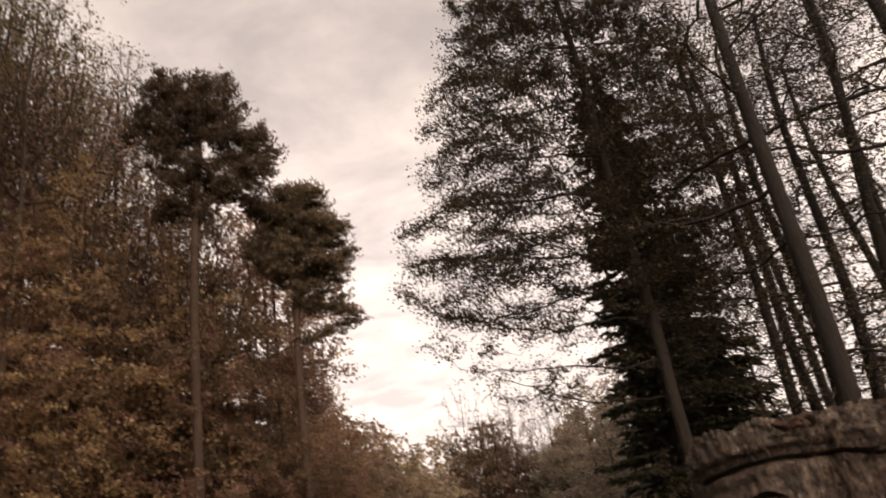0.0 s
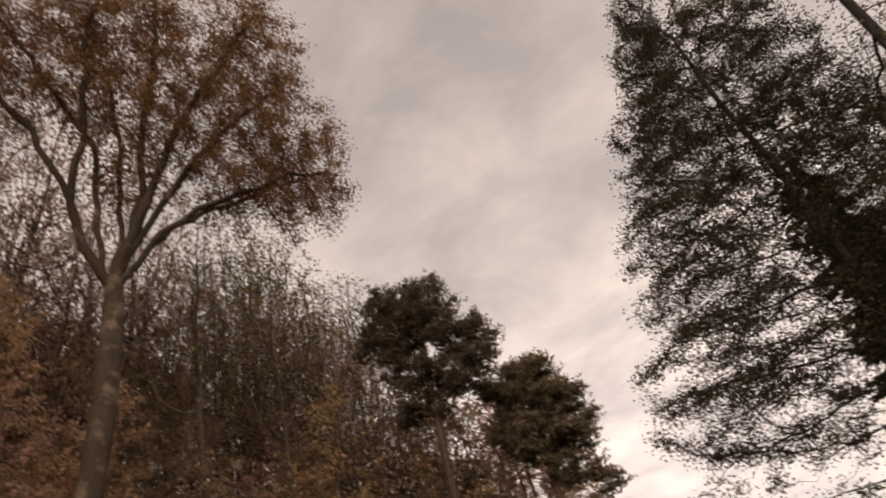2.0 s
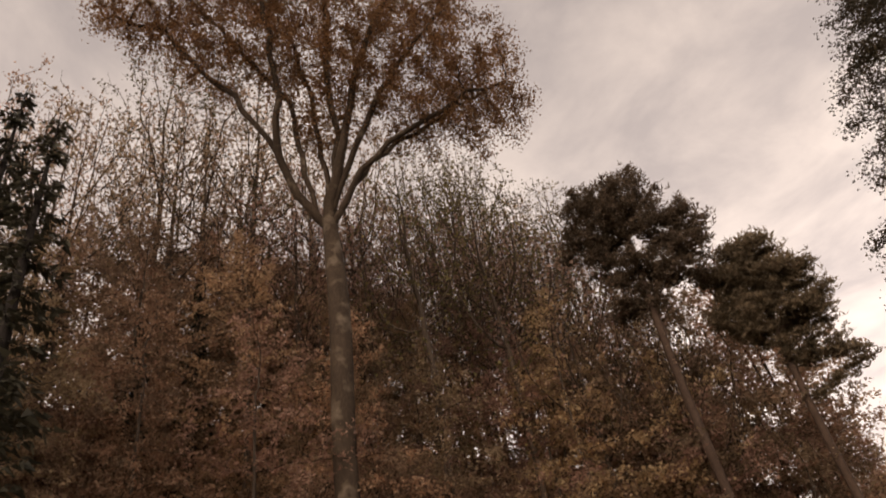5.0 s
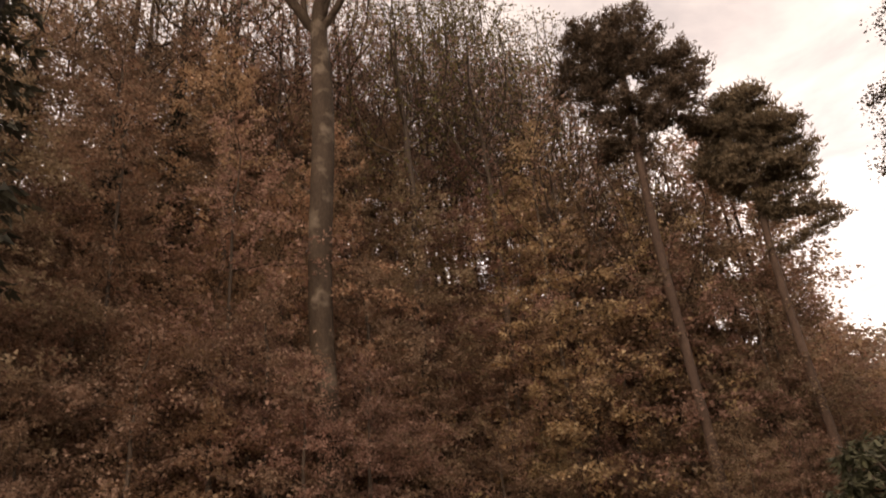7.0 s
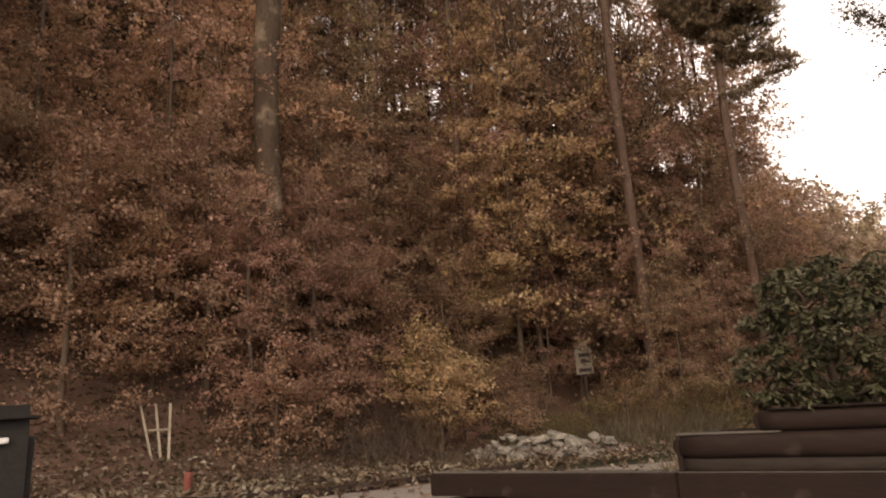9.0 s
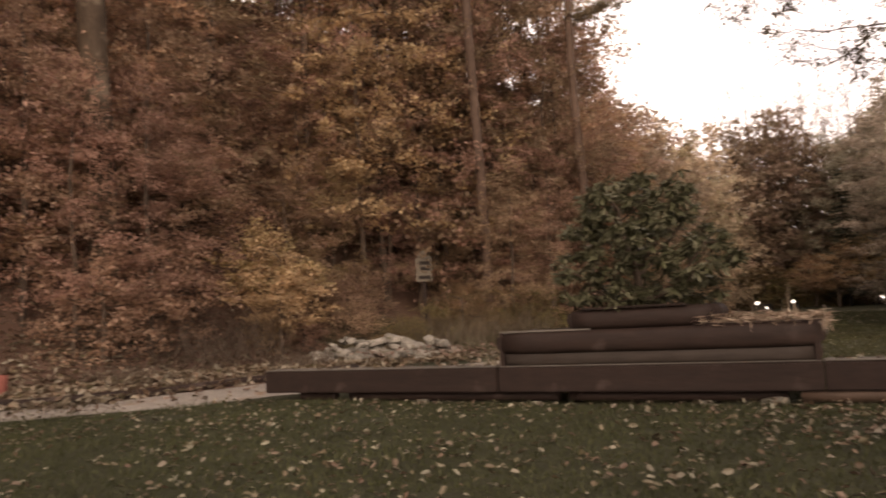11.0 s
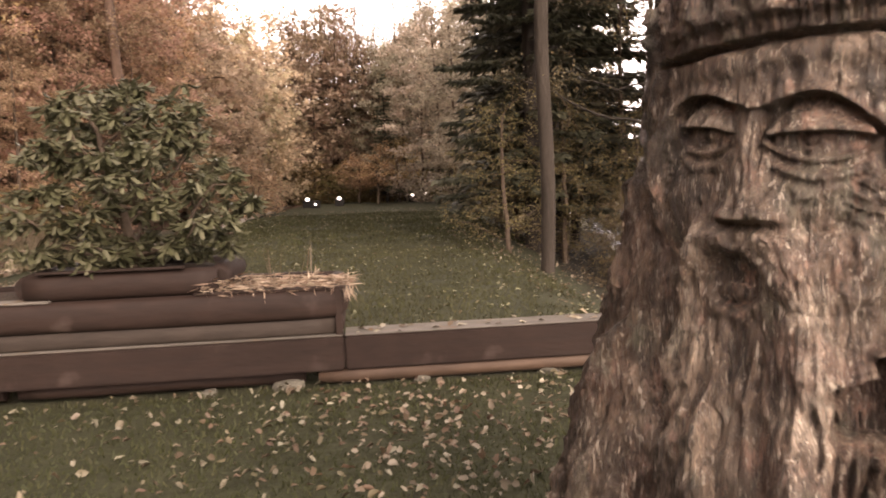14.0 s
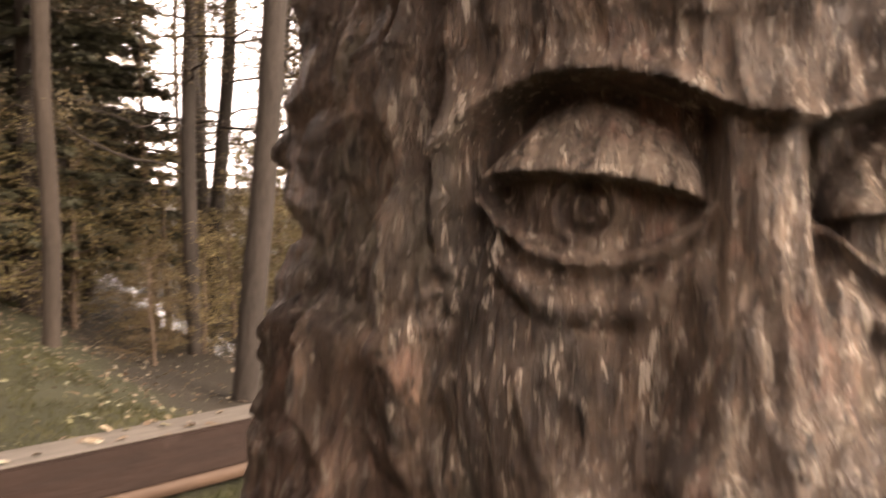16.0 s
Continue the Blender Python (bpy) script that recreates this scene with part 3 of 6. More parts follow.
# ---- the carved stump ----
def vnoise(a, b, seed, wrap=0):
    """Smooth lattice noise of two arrays, -1 to 1; wrap: period of the first."""
    ia, ib = np.floor(a).astype(int), np.floor(b).astype(int)
    fa, fb = a - ia, b - ib
    fa, fb = fa * fa * (3 - 2 * fa), fb * fb * (3 - 2 * fb)

    def at(i, j):
        if wrap:
            i = i % wrap
        h = (i * 374761393 + j * 668265263 + seed * 974711) & 0x7FFFFFFF
        h = ((h ^ (h >> 13)) * 1274126177) & 0x7FFFFFFF
        return ((h ^ (h >> 16)) & 0xFFFF) / 32767.5 - 1

    return (at(ia, ib) * (1 - fa) + at(ia + 1, ib) * fa) * (1 - fb) + (at(ia, ib + 1) * (1 - fa) + at(ia + 1, ib + 1) * fa) * fb


def sstep(a, b, x):
    t = np.clip((x - a) / (b - a), 0, 1)
    return t * t * (3 - 2 * t)


def near_line(u, z, pts):
    """Distance of (u, z) from a polyline, and how far along it, 0 to 1."""
    best, par = np.full(u.shape, 9.0), np.zeros(u.shape)
    pts = np.asarray(pts, float)
    for k in range(len(pts) - 1):
        a, d = pts[k], pts[k + 1] - pts[k]
        t = np.clip(((u - a[0]) * d[0] + (z - a[1]) * d[1]) / (d @ d), 0, 1)
        q = np.hypot(u - a[0] - t * d[0], z - a[1] - t * d[1])
        m = q < best
        best, par = np.where(m, q, best), np.where(m, (k + t) / (len(pts) - 1), par)
    return best, par


def bell(d, s):
    return np.exp(-0.5 * (d / s) ** 2)


def carve_eye(u, z, uc, hw, ze, lean, brow, lid_top, iris, nose_side):
    """One carved eye: a hollow cut under an arched brow, domed lid, almond opening, ringed iris, lower lid and bag."""
    x = (u - uc) / hw
    zz = z - ze - lean * (u - uc)
    bu = np.linspace(brow[0][0], brow[-1][0], 60)
    bzz = np.interp(bu, [p[0] for p in brow], [p[1] for p in brow])
    for _ in range(30):
        bzz[1:-1] = (bzz[:-2] + 2 * bzz[1:-1] + bzz[2:]) / 4
    brow = list(zip(bu, bzz))
    arch, _ = near_line(u, z, brow[::3] + [brow[-1]])
    bz = np.interp(u, [p[0] for p in brow], [p[1] for p in brow])
    x2 = np.clip(1 - x**2, 0, 1)
    top = 0.004 + 0.012 * x2
    low = 0.004 - 0.046 * x2**0.8
    # hollow under the brow, shallower towards the cheek
    inside = sstep(np.where(x * nose_side > 0, 1.14, 1.30), np.where(x * nose_side > 0, 0.97, 1.02), np.abs(x))
    under = sstep(0.003, -0.010, z - bz) * sstep(-0.105, -0.02, zz)
    out = -0.044 * inside * under
    out += 0.014 * bell(arch, 0.014) * (z > bz)
    # lid: swells out from the hollow down to its edge
    e = (zz - top) / np.maximum(lid_top * np.sqrt(x2), 1e-4)
    lid = (1 - np.clip(e, 0, 1) ** 1.35) * sstep(0.0, 0.22, x2)
    above = sstep(-0.003, 0.003, zz - top)
    out += 0.056 * lid * above
    # eyeball between the lids, iris cut as rings
    gap = (1 - above) * sstep(low - 0.003, low + 0.003, zz) * (np.abs(x) < 1)
    out += gap * (0.017 * sstep(0, 0.5, x2) + 0.010 * np.sqrt(np.clip(1 - (x / 0.9) ** 2 - ((zz + 0.012) / 0.05) ** 2, 0, 1)))
    ri = np.hypot(u - iris[0], z - iris[1])
    out += gap * (0.0065 * bell(ri - 0.024, 0.0034) - 0.0070 * bell(ri - 0.0165, 0.0034) + 0.0045 * bell(ri - 0.009, 0.003) - 0.0075 * bell(ri, 0.0045))
    # lower lid as a crisp rim, crease and bag
    below = sstep(low + 0.003, low - 0.003, zz)
    dl = zz - low
    w = sstep(1.12, 0.95, np.abs(x))
    fill = sstep(-0.105, -0.02, zz) * inside
    out += below * fill * 0.036 * w
    out += w * (0.010 * bell(dl + 0.005, 0.005) - 0.007 * bell(dl + 0.022, 0.006))
    out += sstep(1.0, 0.6, np.abs(x)) * (0.009 * bell(dl + 0.038, 0.010) - 0.008 * bell(dl + 0.056, 0.006) * sstep(-0.9, -0.2, vnoise(u * 40, z * 10, 53)))
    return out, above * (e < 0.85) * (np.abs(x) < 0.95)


def build_stump():
    """Tree stump, its bark hacked away on one side where a long bearded face is carved under a flat cap brim."""
    R, cx, cy, face = 0.46, 1.40, -3.44, radians(211.5)
    fine = np.linspace(-1.05, 1.75, 430)
    rest = np.linspace(1.75, 2 * np.pi - 1.05, 70)[1:-1]
    ang = np.concatenate([fine, rest])
    zs = np.concatenate([np.linspace(-0.15, 0.9, 110), np.linspace(0.9, 2.02, 345)[1:]])
    A, Z = np.meshgrid(ang, zs)
    AW = np.where(A > np.pi, A - 2 * np.pi, A)
    U = AW * R
    ac = A / (2 * np.pi)
    # the girth that the bark keeps, and the hewn front
    ZB = Z + 0.05 * vnoise(ac * 30, Z * 3, 91, 30)
    bark = np.interp(ZB, [-0.15, 0.0, 0.4, 0.6, 0.78, 0.97, 1.18, 1.30, 1.445, 1.47, 1.7, 1.9, 2.02], [1.06, 0.96, 0.82, 0.775, 0.73, 0.652, 0.600, 0.572, 0.556, 0.518, 0.498, 0.487, 0.47])
    bark = bark - 0.010 - 0.068 * bell(AW + 0.85, 0.25) - 0.045 * sstep(0.6, 0.0, Z) * (AW < 0.4)
    hewn = np.interp(Z, [-0.15, 0.3, 0.7, 1.0, 1.2, 1.7, 2.02], [0.92, 0.68, 0.575, 0.505, 0.475, 0.46, 0.455])
    lw = np.interp(Z, [0, 0.6, 1.0, 1.3, 1.6, 2.0], [-0.20, -0.25, -0.26, -0.26, -0.225, -0.22]) + 0.018 * vnoise(Z * 9, Z * 0, 3)
    rw = np.interp(Z, [0, 0.8, 1.2, 1.6, 2.0], [0.30, 0.42, 0.44, 0.40, 0.44]) + 0.02 * vnoise(Z * 7, Z * 0, 9)
    left, right = sstep(0.03, -0.035, U - lw), sstep(-0.03, 0.04, U - rw)
    isbark = np.clip(left + right * 0.55, 0, 1)
    rad = hewn + (bark - hewn) * isbark
    # bark plates: furrows that wander down the trunk, and lumps
    wa = ac * 52 + 0.8 * vnoise(ac * 20, Z * 2.4, 11, 20)
    fur = 1 - np.abs(vnoise(wa, Z * 2.6, 5, 52))
    fur2 = 1 - np.abs(vnoise(ac * 120 + 0.7 * vnoise(ac * 40, Z * 7, 2, 40), Z * 5, 6, 120))
    lump = vnoise(ac * 46, Z * 9, 12, 46)
    slab = sstep(-0.12, 0.12, vnoise(ac * 64 + 0.9 * vnoise(ac * 30, Z * 3, 13, 30), Z * 2.4, 14, 64))
    flake = sstep(-0.1, 0.06, vnoise(ac * 150 + 0.8 * vnoise(ac * 60, Z * 7, 17, 60), Z * 8, 18, 150))
    rad += left * (0.066 * (fur - 0.6) + 0.030 * (fur2 - 0.5) + 0.026 * (slab - 0.5) + 0.011 * (flake - 0.5) + 0.007 * lump + 0.006 * vnoise(ac * 170, Z * 30, 7, 170))
    rad += right * (0.032 * (fur - 0.6) + 0.022 * (fur2 - 0.5) + 0.014 * vnoise(ac * 60, Z * 16, 8, 60) + 0.012 * (flake - 0.5))
    # fine hewn grain everywhere
    grain = 1 - np.abs(vnoise(U * 62 + 0.8 * vnoise(U * 14, Z * 5, 21), Z * 13, 20))
    gouge = sstep(-0.05, 0.15, vnoise(U * 48 + 0.9 * vnoise(U * 20, Z * 11, 92), Z * 15, 93))
    rad += 0.0045 * (gouge - 0.5) + 0.006 * (grain - 0.5) + 0.004 * vnoise(U * 45, Z * 38, 23) + 0.006 * vnoise(U * 14, Z * 10, 24)
    chip = 1 - np.abs(vnoise(U * 34 + 0.9 * vnoise(U * 12, Z * 8, 27), Z * 15, 26))
    rough = 0.22 + 0.78 * np.clip(isbark + sstep(1.15, 0.95, Z), 0, 1)
    rad += rough * (0.019 * (chip - 0.6) + 0.009 * (1 - np.abs(vnoise(U * 95, Z * 22, 28))))
    f = np.zeros_like(rad)
    # cap: notched brim over a groove, fluted wood above
    g = 1.760 + 0.010 * np.cos((U - 0.12) * 5) - 0.03 * sstep(0.35, 0.7, U) + 0.004 * vnoise(U * 12, Z * 0, 31)
    cap = sstep(-0.34, -0.26, U)
    f -= cap * 0.036 * bell(Z - g, 0.0045)
    f += cap * 0.020 * sstep(0.004, 0.016, Z - g)
    notch = np.abs(vnoise(U * 42, Z * 1.5, 33)) + 0.8 * np.abs(vnoise(U * 95, Z * 3, 36))
    f += cap * sstep(0.045, 0.062, Z - g + 0.010 * notch) * 0.014
    f += cap * sstep(0.06, 0.1, Z - g) * (0.026 * (np.abs(vnoise(U * 30 + 0.5 * vnoise(U * 8, Z * 5, 35), Z * 4, 34)) - 0.4))
    comb = sstep(0.012, 0.02, Z - g) * sstep(0.066, 0.055, Z - g)
    f -= cap * comb * 0.010 * sstep(0.1, 0.5, np.abs(vnoise(U * 85, Z * 2, 37)))
    f += 0.012 * sstep(-0.005, -0.03, Z - g) * sstep(-0.075, -0.04, Z - g) * sstep(-0.2, -0.1, U) * sstep(0.42, 0.3, U)
    face_part = np.zeros_like(rad)
    U0, U = U, U + 0.020
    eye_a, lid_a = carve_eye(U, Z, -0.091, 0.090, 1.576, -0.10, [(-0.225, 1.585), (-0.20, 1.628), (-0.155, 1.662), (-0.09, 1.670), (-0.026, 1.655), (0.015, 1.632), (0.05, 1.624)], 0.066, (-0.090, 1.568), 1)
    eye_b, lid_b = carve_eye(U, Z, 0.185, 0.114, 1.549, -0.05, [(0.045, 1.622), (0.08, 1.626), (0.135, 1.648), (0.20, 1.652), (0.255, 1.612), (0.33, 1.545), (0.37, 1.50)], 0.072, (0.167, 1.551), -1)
    face_part += eye_a + eye_b
    # socket beside the nose
    face_part -= 0.020 * bell(U + 0.055, 0.045) * bell(Z - 1.455, 0.055)
    # nose
    nz = np.clip((1.60 - Z) / 0.225, 0, 1)
    nw = 0.025 + 0.020 * nz + 0.009 * bell(nz - 0.92, 0.10)
    nd = U - 0.048 + 0.016 * nz
    nose = np.where(nd > 0, sstep(nw * 2.5, nw * 0.3, nd), sstep(nw * 1.7, nw * 0.5, -nd))
    face_part += nose * (0.008 + 0.040 * nz**1.1) * sstep(1.362, 1.380, Z) * sstep(1.66, 1.58, Z)
    face_part += 0.010 * bell(np.hypot(U - 0.076, (Z - 1.392) * 1.4), 0.014) + 0.010 * bell(np.hypot(U - 0.000, (Z - 1.392) * 1.4), 0.014)
    face_part -= 0.026 * bell(Z - 1.358, 0.010) * sstep(0.085, 0.05, np.abs(U - 0.034))
    # cheeks, with a hewn lower edge
    for uc, w in ((0.185, 1.0), (-0.13, 0.35)):
        face_part += w * 0.030 * bell(U - uc, 0.06) * bell(Z - 1.435, 0.05)
    ck, _ = near_line(U, Z, [(0.10, 1.352), (0.18, 1.345), (0.26, 1.365), (0.34, 1.41)])
    face_part -= 0.012 * bell(ck, 0.011) * sstep(-0.5, 0.3, vnoise(U * 30, Z * 20, 54))
    # moustache and beard; the wood is paler where they stand out, and on the lids
    pale_mask = 0.8 * (lid_a + lid_b)
    for pts, s in (([(0.01, 1.345), (-0.07, 1.325), (-0.125, 1.25), (-0.15, 1.15), (-0.165, 0.98), (-0.15, 0.72)], 0.026), ([(0.06, 1.345), (0.11, 1.315), (0.142, 1.24), (0.165, 1.15), (0.172, 1.05), (0.175, 0.82)], 0.042)):
        d, t = near_line(U, Z, pts)
        strand = 1 - np.abs(vnoise(d * 130, t * 9, 41))
        pale_mask = pale_mask + bell(d, s * 1.15) * (1.0 if s > 0.03 else 0.55)
        face_part += bell(d, s) * (0.046 + 0.009 * (strand - 0.5)) * sstep(0, 0.10, t + 0.05)
    # mouth: open oval with a full lower lip
    mo = np.hypot((U - 0.012) / 0.066, (Z - 1.230) / 0.066) + 0.03 * vnoise(U * 60, Z * 40, 47)
    face_part -= 0.024 * sstep(1.15, 0.80, mo)
    ringed = np.arctan2(Z - 1.230, U - 0.012)
    face_part += 0.018 * bell(mo - 1.22, 0.16) * (0.6 + 0.4 * vnoise(ringed * 6, mo * 2, 48))
    lip = np.hypot((U - 0.012) / 0.054, (Z - 1.203) / 0.024)
    face_part += 0.022 * np.sqrt(np.clip(1 - lip**2, 0, 1))
    up = np.hypot((U - 0.012) / 0.052, (Z - 1.268) / 0.018)
    face_part += 0.012 * np.sqrt(np.clip(1 - up**2, 0, 1))
    cheek = np.hypot((U - 0.20) / 0.12, (Z - 1.27) / 0.10)
    face_part += 0.018 * np.sqrt(np.clip(1 - cheek**2, 0, 1))
    low = sstep(1.16, 1.02, Z) * sstep(-0.24, -0.14, U) * sstep(0.30, 0.18, U)
    flow = 1 - np.abs(vnoise((U - 0.02) * 26 * (1 + 0.3 * (Z - 1)) + 0.6 * vnoise(U * 10, Z * 4, 44), Z * 2.2, 43))
    face_part += low * (0.026 * (flow - 0.55))
    fan = sstep(1.33, 1.40, Z) * sstep(1.50, 1.43, Z) * sstep(0.22, 0.27, U) * sstep(0.40, 0.33, U)
    face_part += 0.016 * fan * (0.5 - np.abs(vnoise((U * 0.7 + Z) * 70, (U - 0.7 * Z) * 12, 51)))
    tem = sstep(-0.17, -0.20, U) * sstep(-0.29, -0.25, U) * sstep(1.44, 1.48, Z) * sstep(1.60, 1.56, Z)
    face_part += 0.012 * tem * (0.5 - np.abs(vnoise(Z * 75 + U * 20, U * 16, 50)))
    U = U0
    # rotted hollows
    ho = np.hypot((U - 0.275) / 0.075, (Z - 0.975) / 0.10) + 0.35 * vnoise(U * 30, Z * 24, 61)
    face_part -= 0.10 * sstep(1.0, 0.75, ho) * (1 - 0.75 * sstep(0.1, 0.35, vnoise(U * 26, Z * 16, 63)))
    face_part += 0.03 * bell(ho - 1.08, 0.10) * (0.6 + 0.8 * vnoise(U * 40, Z * 9, 64))
    lo = np.hypot((U - 0.135) / 0.075, (Z - 0.46) / 0.13) + 0.2 * vnoise(U * 22, Z * 16, 62)
    face_part -= 0.16 * sstep(1.0, 0.6, lo)
    kn, kt = near_line(U, Z, [(0.133, 0.93), (0.145, 0.82), (0.155, 0.75)])
    face_part += (0.045 + 0.03 * kt) * bell(kn, 0.020 + 0.008 * kt)
    kl, _ = near_line(U, Z, [(0.105, 0.63), (0.15, 0.66), (0.20, 0.675), (0.245, 0.70)])
    face_part += 0.050 * bell(kl, 0.024) * (1 + 0.3 * vnoise(U * 40, Z * 30, 68))
    dk = np.hypot((U - 0.285) / 0.085, (Z - 0.72) / 0.16) + 0.25 * vnoise(U * 20, Z * 12, 69)
    face_part -= 0.06 * sstep(1.0, 0.5, dk)
    strap = sstep(0.36, 0.40, U) * sstep(0.80, 0.7, U)
    f -= strap * 0.07 * sstep(0.036, 0.027, np.abs(Z - 1.487 + 0.006 * vnoise(U * 22, Z * 3, 65)))
    f -= strap * 0.032 * sstep(0.022, 0.010, np.abs(Z - 1.078 + 0.008 * vnoise(U * 22, Z * 3, 66)))
    f += strap * 0.016 * sstep(0.06, 0.03, np.abs(Z - 1.56)) + strap * 0.02 * sstep(-0.10, 0.02, U - 0.4) * vnoise(U * 26, Z * 16, 67)
    # splits that run down the dry wood, and slivers torn off between them
    crack = np.zeros_like(rad)
    for k in range(26):
        u0, z0, ln = -0.2 + 0.9 * ((k * 0.618) % 1), 0.2 + 1.15 * ((k * 0.377) % 1), 0.12 + 0.3 * ((k * 0.271) % 1)
        w = sstep(z0, z0 + 0.04, Z) * sstep(z0 + ln, z0 + ln - 0.05, Z)
        crack += w * bell(U - u0 - 0.012 * vnoise(Z * 9, Z * 0, 200 + k), 0.0035)
    inface = sstep(1.12, 1.02, Z) + sstep(0.28, 0.34, U)
    ridge = (1 - np.abs(vnoise(U * 34 + 0.7 * vnoise(U * 10, Z * 6, 99), Z * 4.5, 100))) ** 2.5
    f += (0.013 * (ridge - 0.3) + 0.006 * (1 - np.abs(vnoise(U * 80, Z * 11, 101)))) * np.clip(inface + 0.15 + isbark, 0, 1)
    f -= 0.022 * np.clip(crack, 0, 1) * np.clip(inface, 0, 1)
    torn = sstep(0.25, 0.40, vnoise(U * 17 + 0.8 * vnoise(U * 9, Z * 9, 95), Z * 6.5, 96))
    f -= 0.014 * torn * np.clip(inface + isbark, 0, 1) * (0.6 + 0.5 * vnoise(U * 60, Z * 9, 97))
    rad = rad + f + face_part * sstep(0.9, 0.3, left) * sstep(1.0, 0.5, right)
    rad -= 0.095 * bell(U - lw - 0.055, 0.040) * sstep(1.38, 1.20, Z) * (0.75 + 0.5 * vnoise(U * 30, Z * 6, 98))
    rad += 0.02 * bell(U + 0.05, 0.07) * sstep(1.05, 0.85, Z) * sstep(0.1, 0.4, Z)
    # ragged rim: squeeze the top rows down where the wood is broken off
    rim = 1.955 + 0.011 * vnoise(ac * 24, ac * 0, 71, 24) + 0.014 * vnoise(ac * 120, ac * 0, 72, 120) - 0.025 * bell(U - 0.42, 0.05) - 0.03 * sstep(-0.18, -0.26, U) - 0.03 * bell(U + 0.22, 0.05)
    rim = np.where(np.abs(AW) > 2.2, rim - 0.05, rim)
    ZT = np.where(Z > 1.82, 1.82 + (Z - 1.82) * (rim - 1.82) / 0.20, Z)
    X, Y = cx + rad * np.cos(A + face), cy + rad * np.sin(A + face)
    rows = [np.stack([X, Y, ZT], -1)]
    # the rotted top, sinking inwards
    last = rows[0][-1]
    mid = np.array([cx, cy, 0])
    for k, (s, dz) in enumerate(((0.93, -0.004), (0.84, -0.05), (0.62, -0.07), (0.35, -0.05), (0.06, -0.06))):
        r = mid + (last - mid) * [s, s, 1]
        r[:, 2] = last[:, 2] * (1 - k / 5) + 1.93 * (k / 5) + dz + 0.02 * vnoise(r[:, 0] * 18, r[:, 1] * 18, 80 + k)
        rows.append(r[None])
    V = np.concatenate(rows)
    nr, nc = V.shape[:2]
    i, k = np.arange(nr - 1)[:, None] * nc, np.arange(nc)[None]
    k2 = (k + 1) % nc
    F = np.stack([i + k, i + k2, i + k2 + nc, i + k + nc], -1).reshape(-1, 4)
    ob = new("carved_stump", mesh_of("carved_stump", V.reshape(-1, 3), F, STUMP_MAT, True))
    # bark on the uncarved side and on the cap
    ob.data.materials.append(STUMP_BARK)
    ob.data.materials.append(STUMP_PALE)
    pale_mask = pale_mask + 0.30 * vnoise(U * 55, Z * 14, 111) + 0.22 * vnoise(U * 130, Z * 40, 112)
    # the side hollow gets the dark bark tone too: its shade put into colour
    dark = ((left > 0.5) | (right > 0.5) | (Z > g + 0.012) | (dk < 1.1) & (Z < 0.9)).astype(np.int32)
    dark = np.where((dark == 0) & (pale_mask > 0.62), 2, dark)
    # splintered, bleached wood above the ridged band of the cap
    splinter = vnoise(U * 50, Z * 5, 113) + 0.5 * vnoise(U * 120, Z * 14, 114)
    dark = np.where((Z > g + 0.085) & (left < 0.5) & (splinter > -0.15), np.where(splinter > 0.5, 2, 0), dark)
    # darker wood near the ground
    low_dark = (Z + 0.12 * vnoise(U * 20, Z * 6, 115) < 0.72) & (vnoise(U * 38, Z * 5, 116) > -0.3)
    dark = np.where(low_dark, 1, dark)
    idx = np.ones((nr - 1, nc), np.int32)
    idx[: dark.shape[0] - 1] = dark[:-1]
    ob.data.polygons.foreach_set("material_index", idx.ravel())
    tagged(ob, "weathered tree stump on the grass, carved with a bearded face", "sculpture")


build_stump()


# ---- timber edging and planter ----
def timber_beam(x0, x1, seed):
    ob = thing("timber_beam", "dark-stained squared timber edging the lawn, weathered on top", "beam", "timbers edging the lawn", (x0, 0, 0))
    n = x1 - x0 - 0.006
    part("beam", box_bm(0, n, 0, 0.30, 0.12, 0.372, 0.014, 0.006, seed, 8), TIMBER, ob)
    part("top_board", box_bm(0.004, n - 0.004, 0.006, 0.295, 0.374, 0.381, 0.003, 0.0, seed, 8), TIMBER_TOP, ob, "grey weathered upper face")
    return ob


for i, (a, b) in enumerate(((-6.03, -3.0), (-3.0, 0.0), (0.0, 3.6), (3.6, 7.0))):
    timber_beam(a, b, i)


def bearing_log(x0, x1, seed):
    bm = log_bm(x0, x1, 0.058, 0.075 if x0 > -0.5 else 0.15, 0.072, 12, 12, 0.10, seed)
    me = bpy.data.meshes.new("bearing_log")
    bm.to_mesh(me)
    bm.free()
    me.materials.append(LOG_PALE if x0 > -0.5 else TIMBER)
    ob = new("bearing_log", me)
    tagged(ob, "round peeled log lying under the lawn edging" if x0 > -0.5 else "dark round log lying under the lawn edging", "log", "logs under the edging")


bearing_log(-5.6, -5.1, 1)
bearing_log(-4.9, -2.4, 2)
bearing_log(-2.3, -0.3, 3)
bearing_log(-0.2, 3.5, 4)
bearing_log(3.55, 6.9, 5)


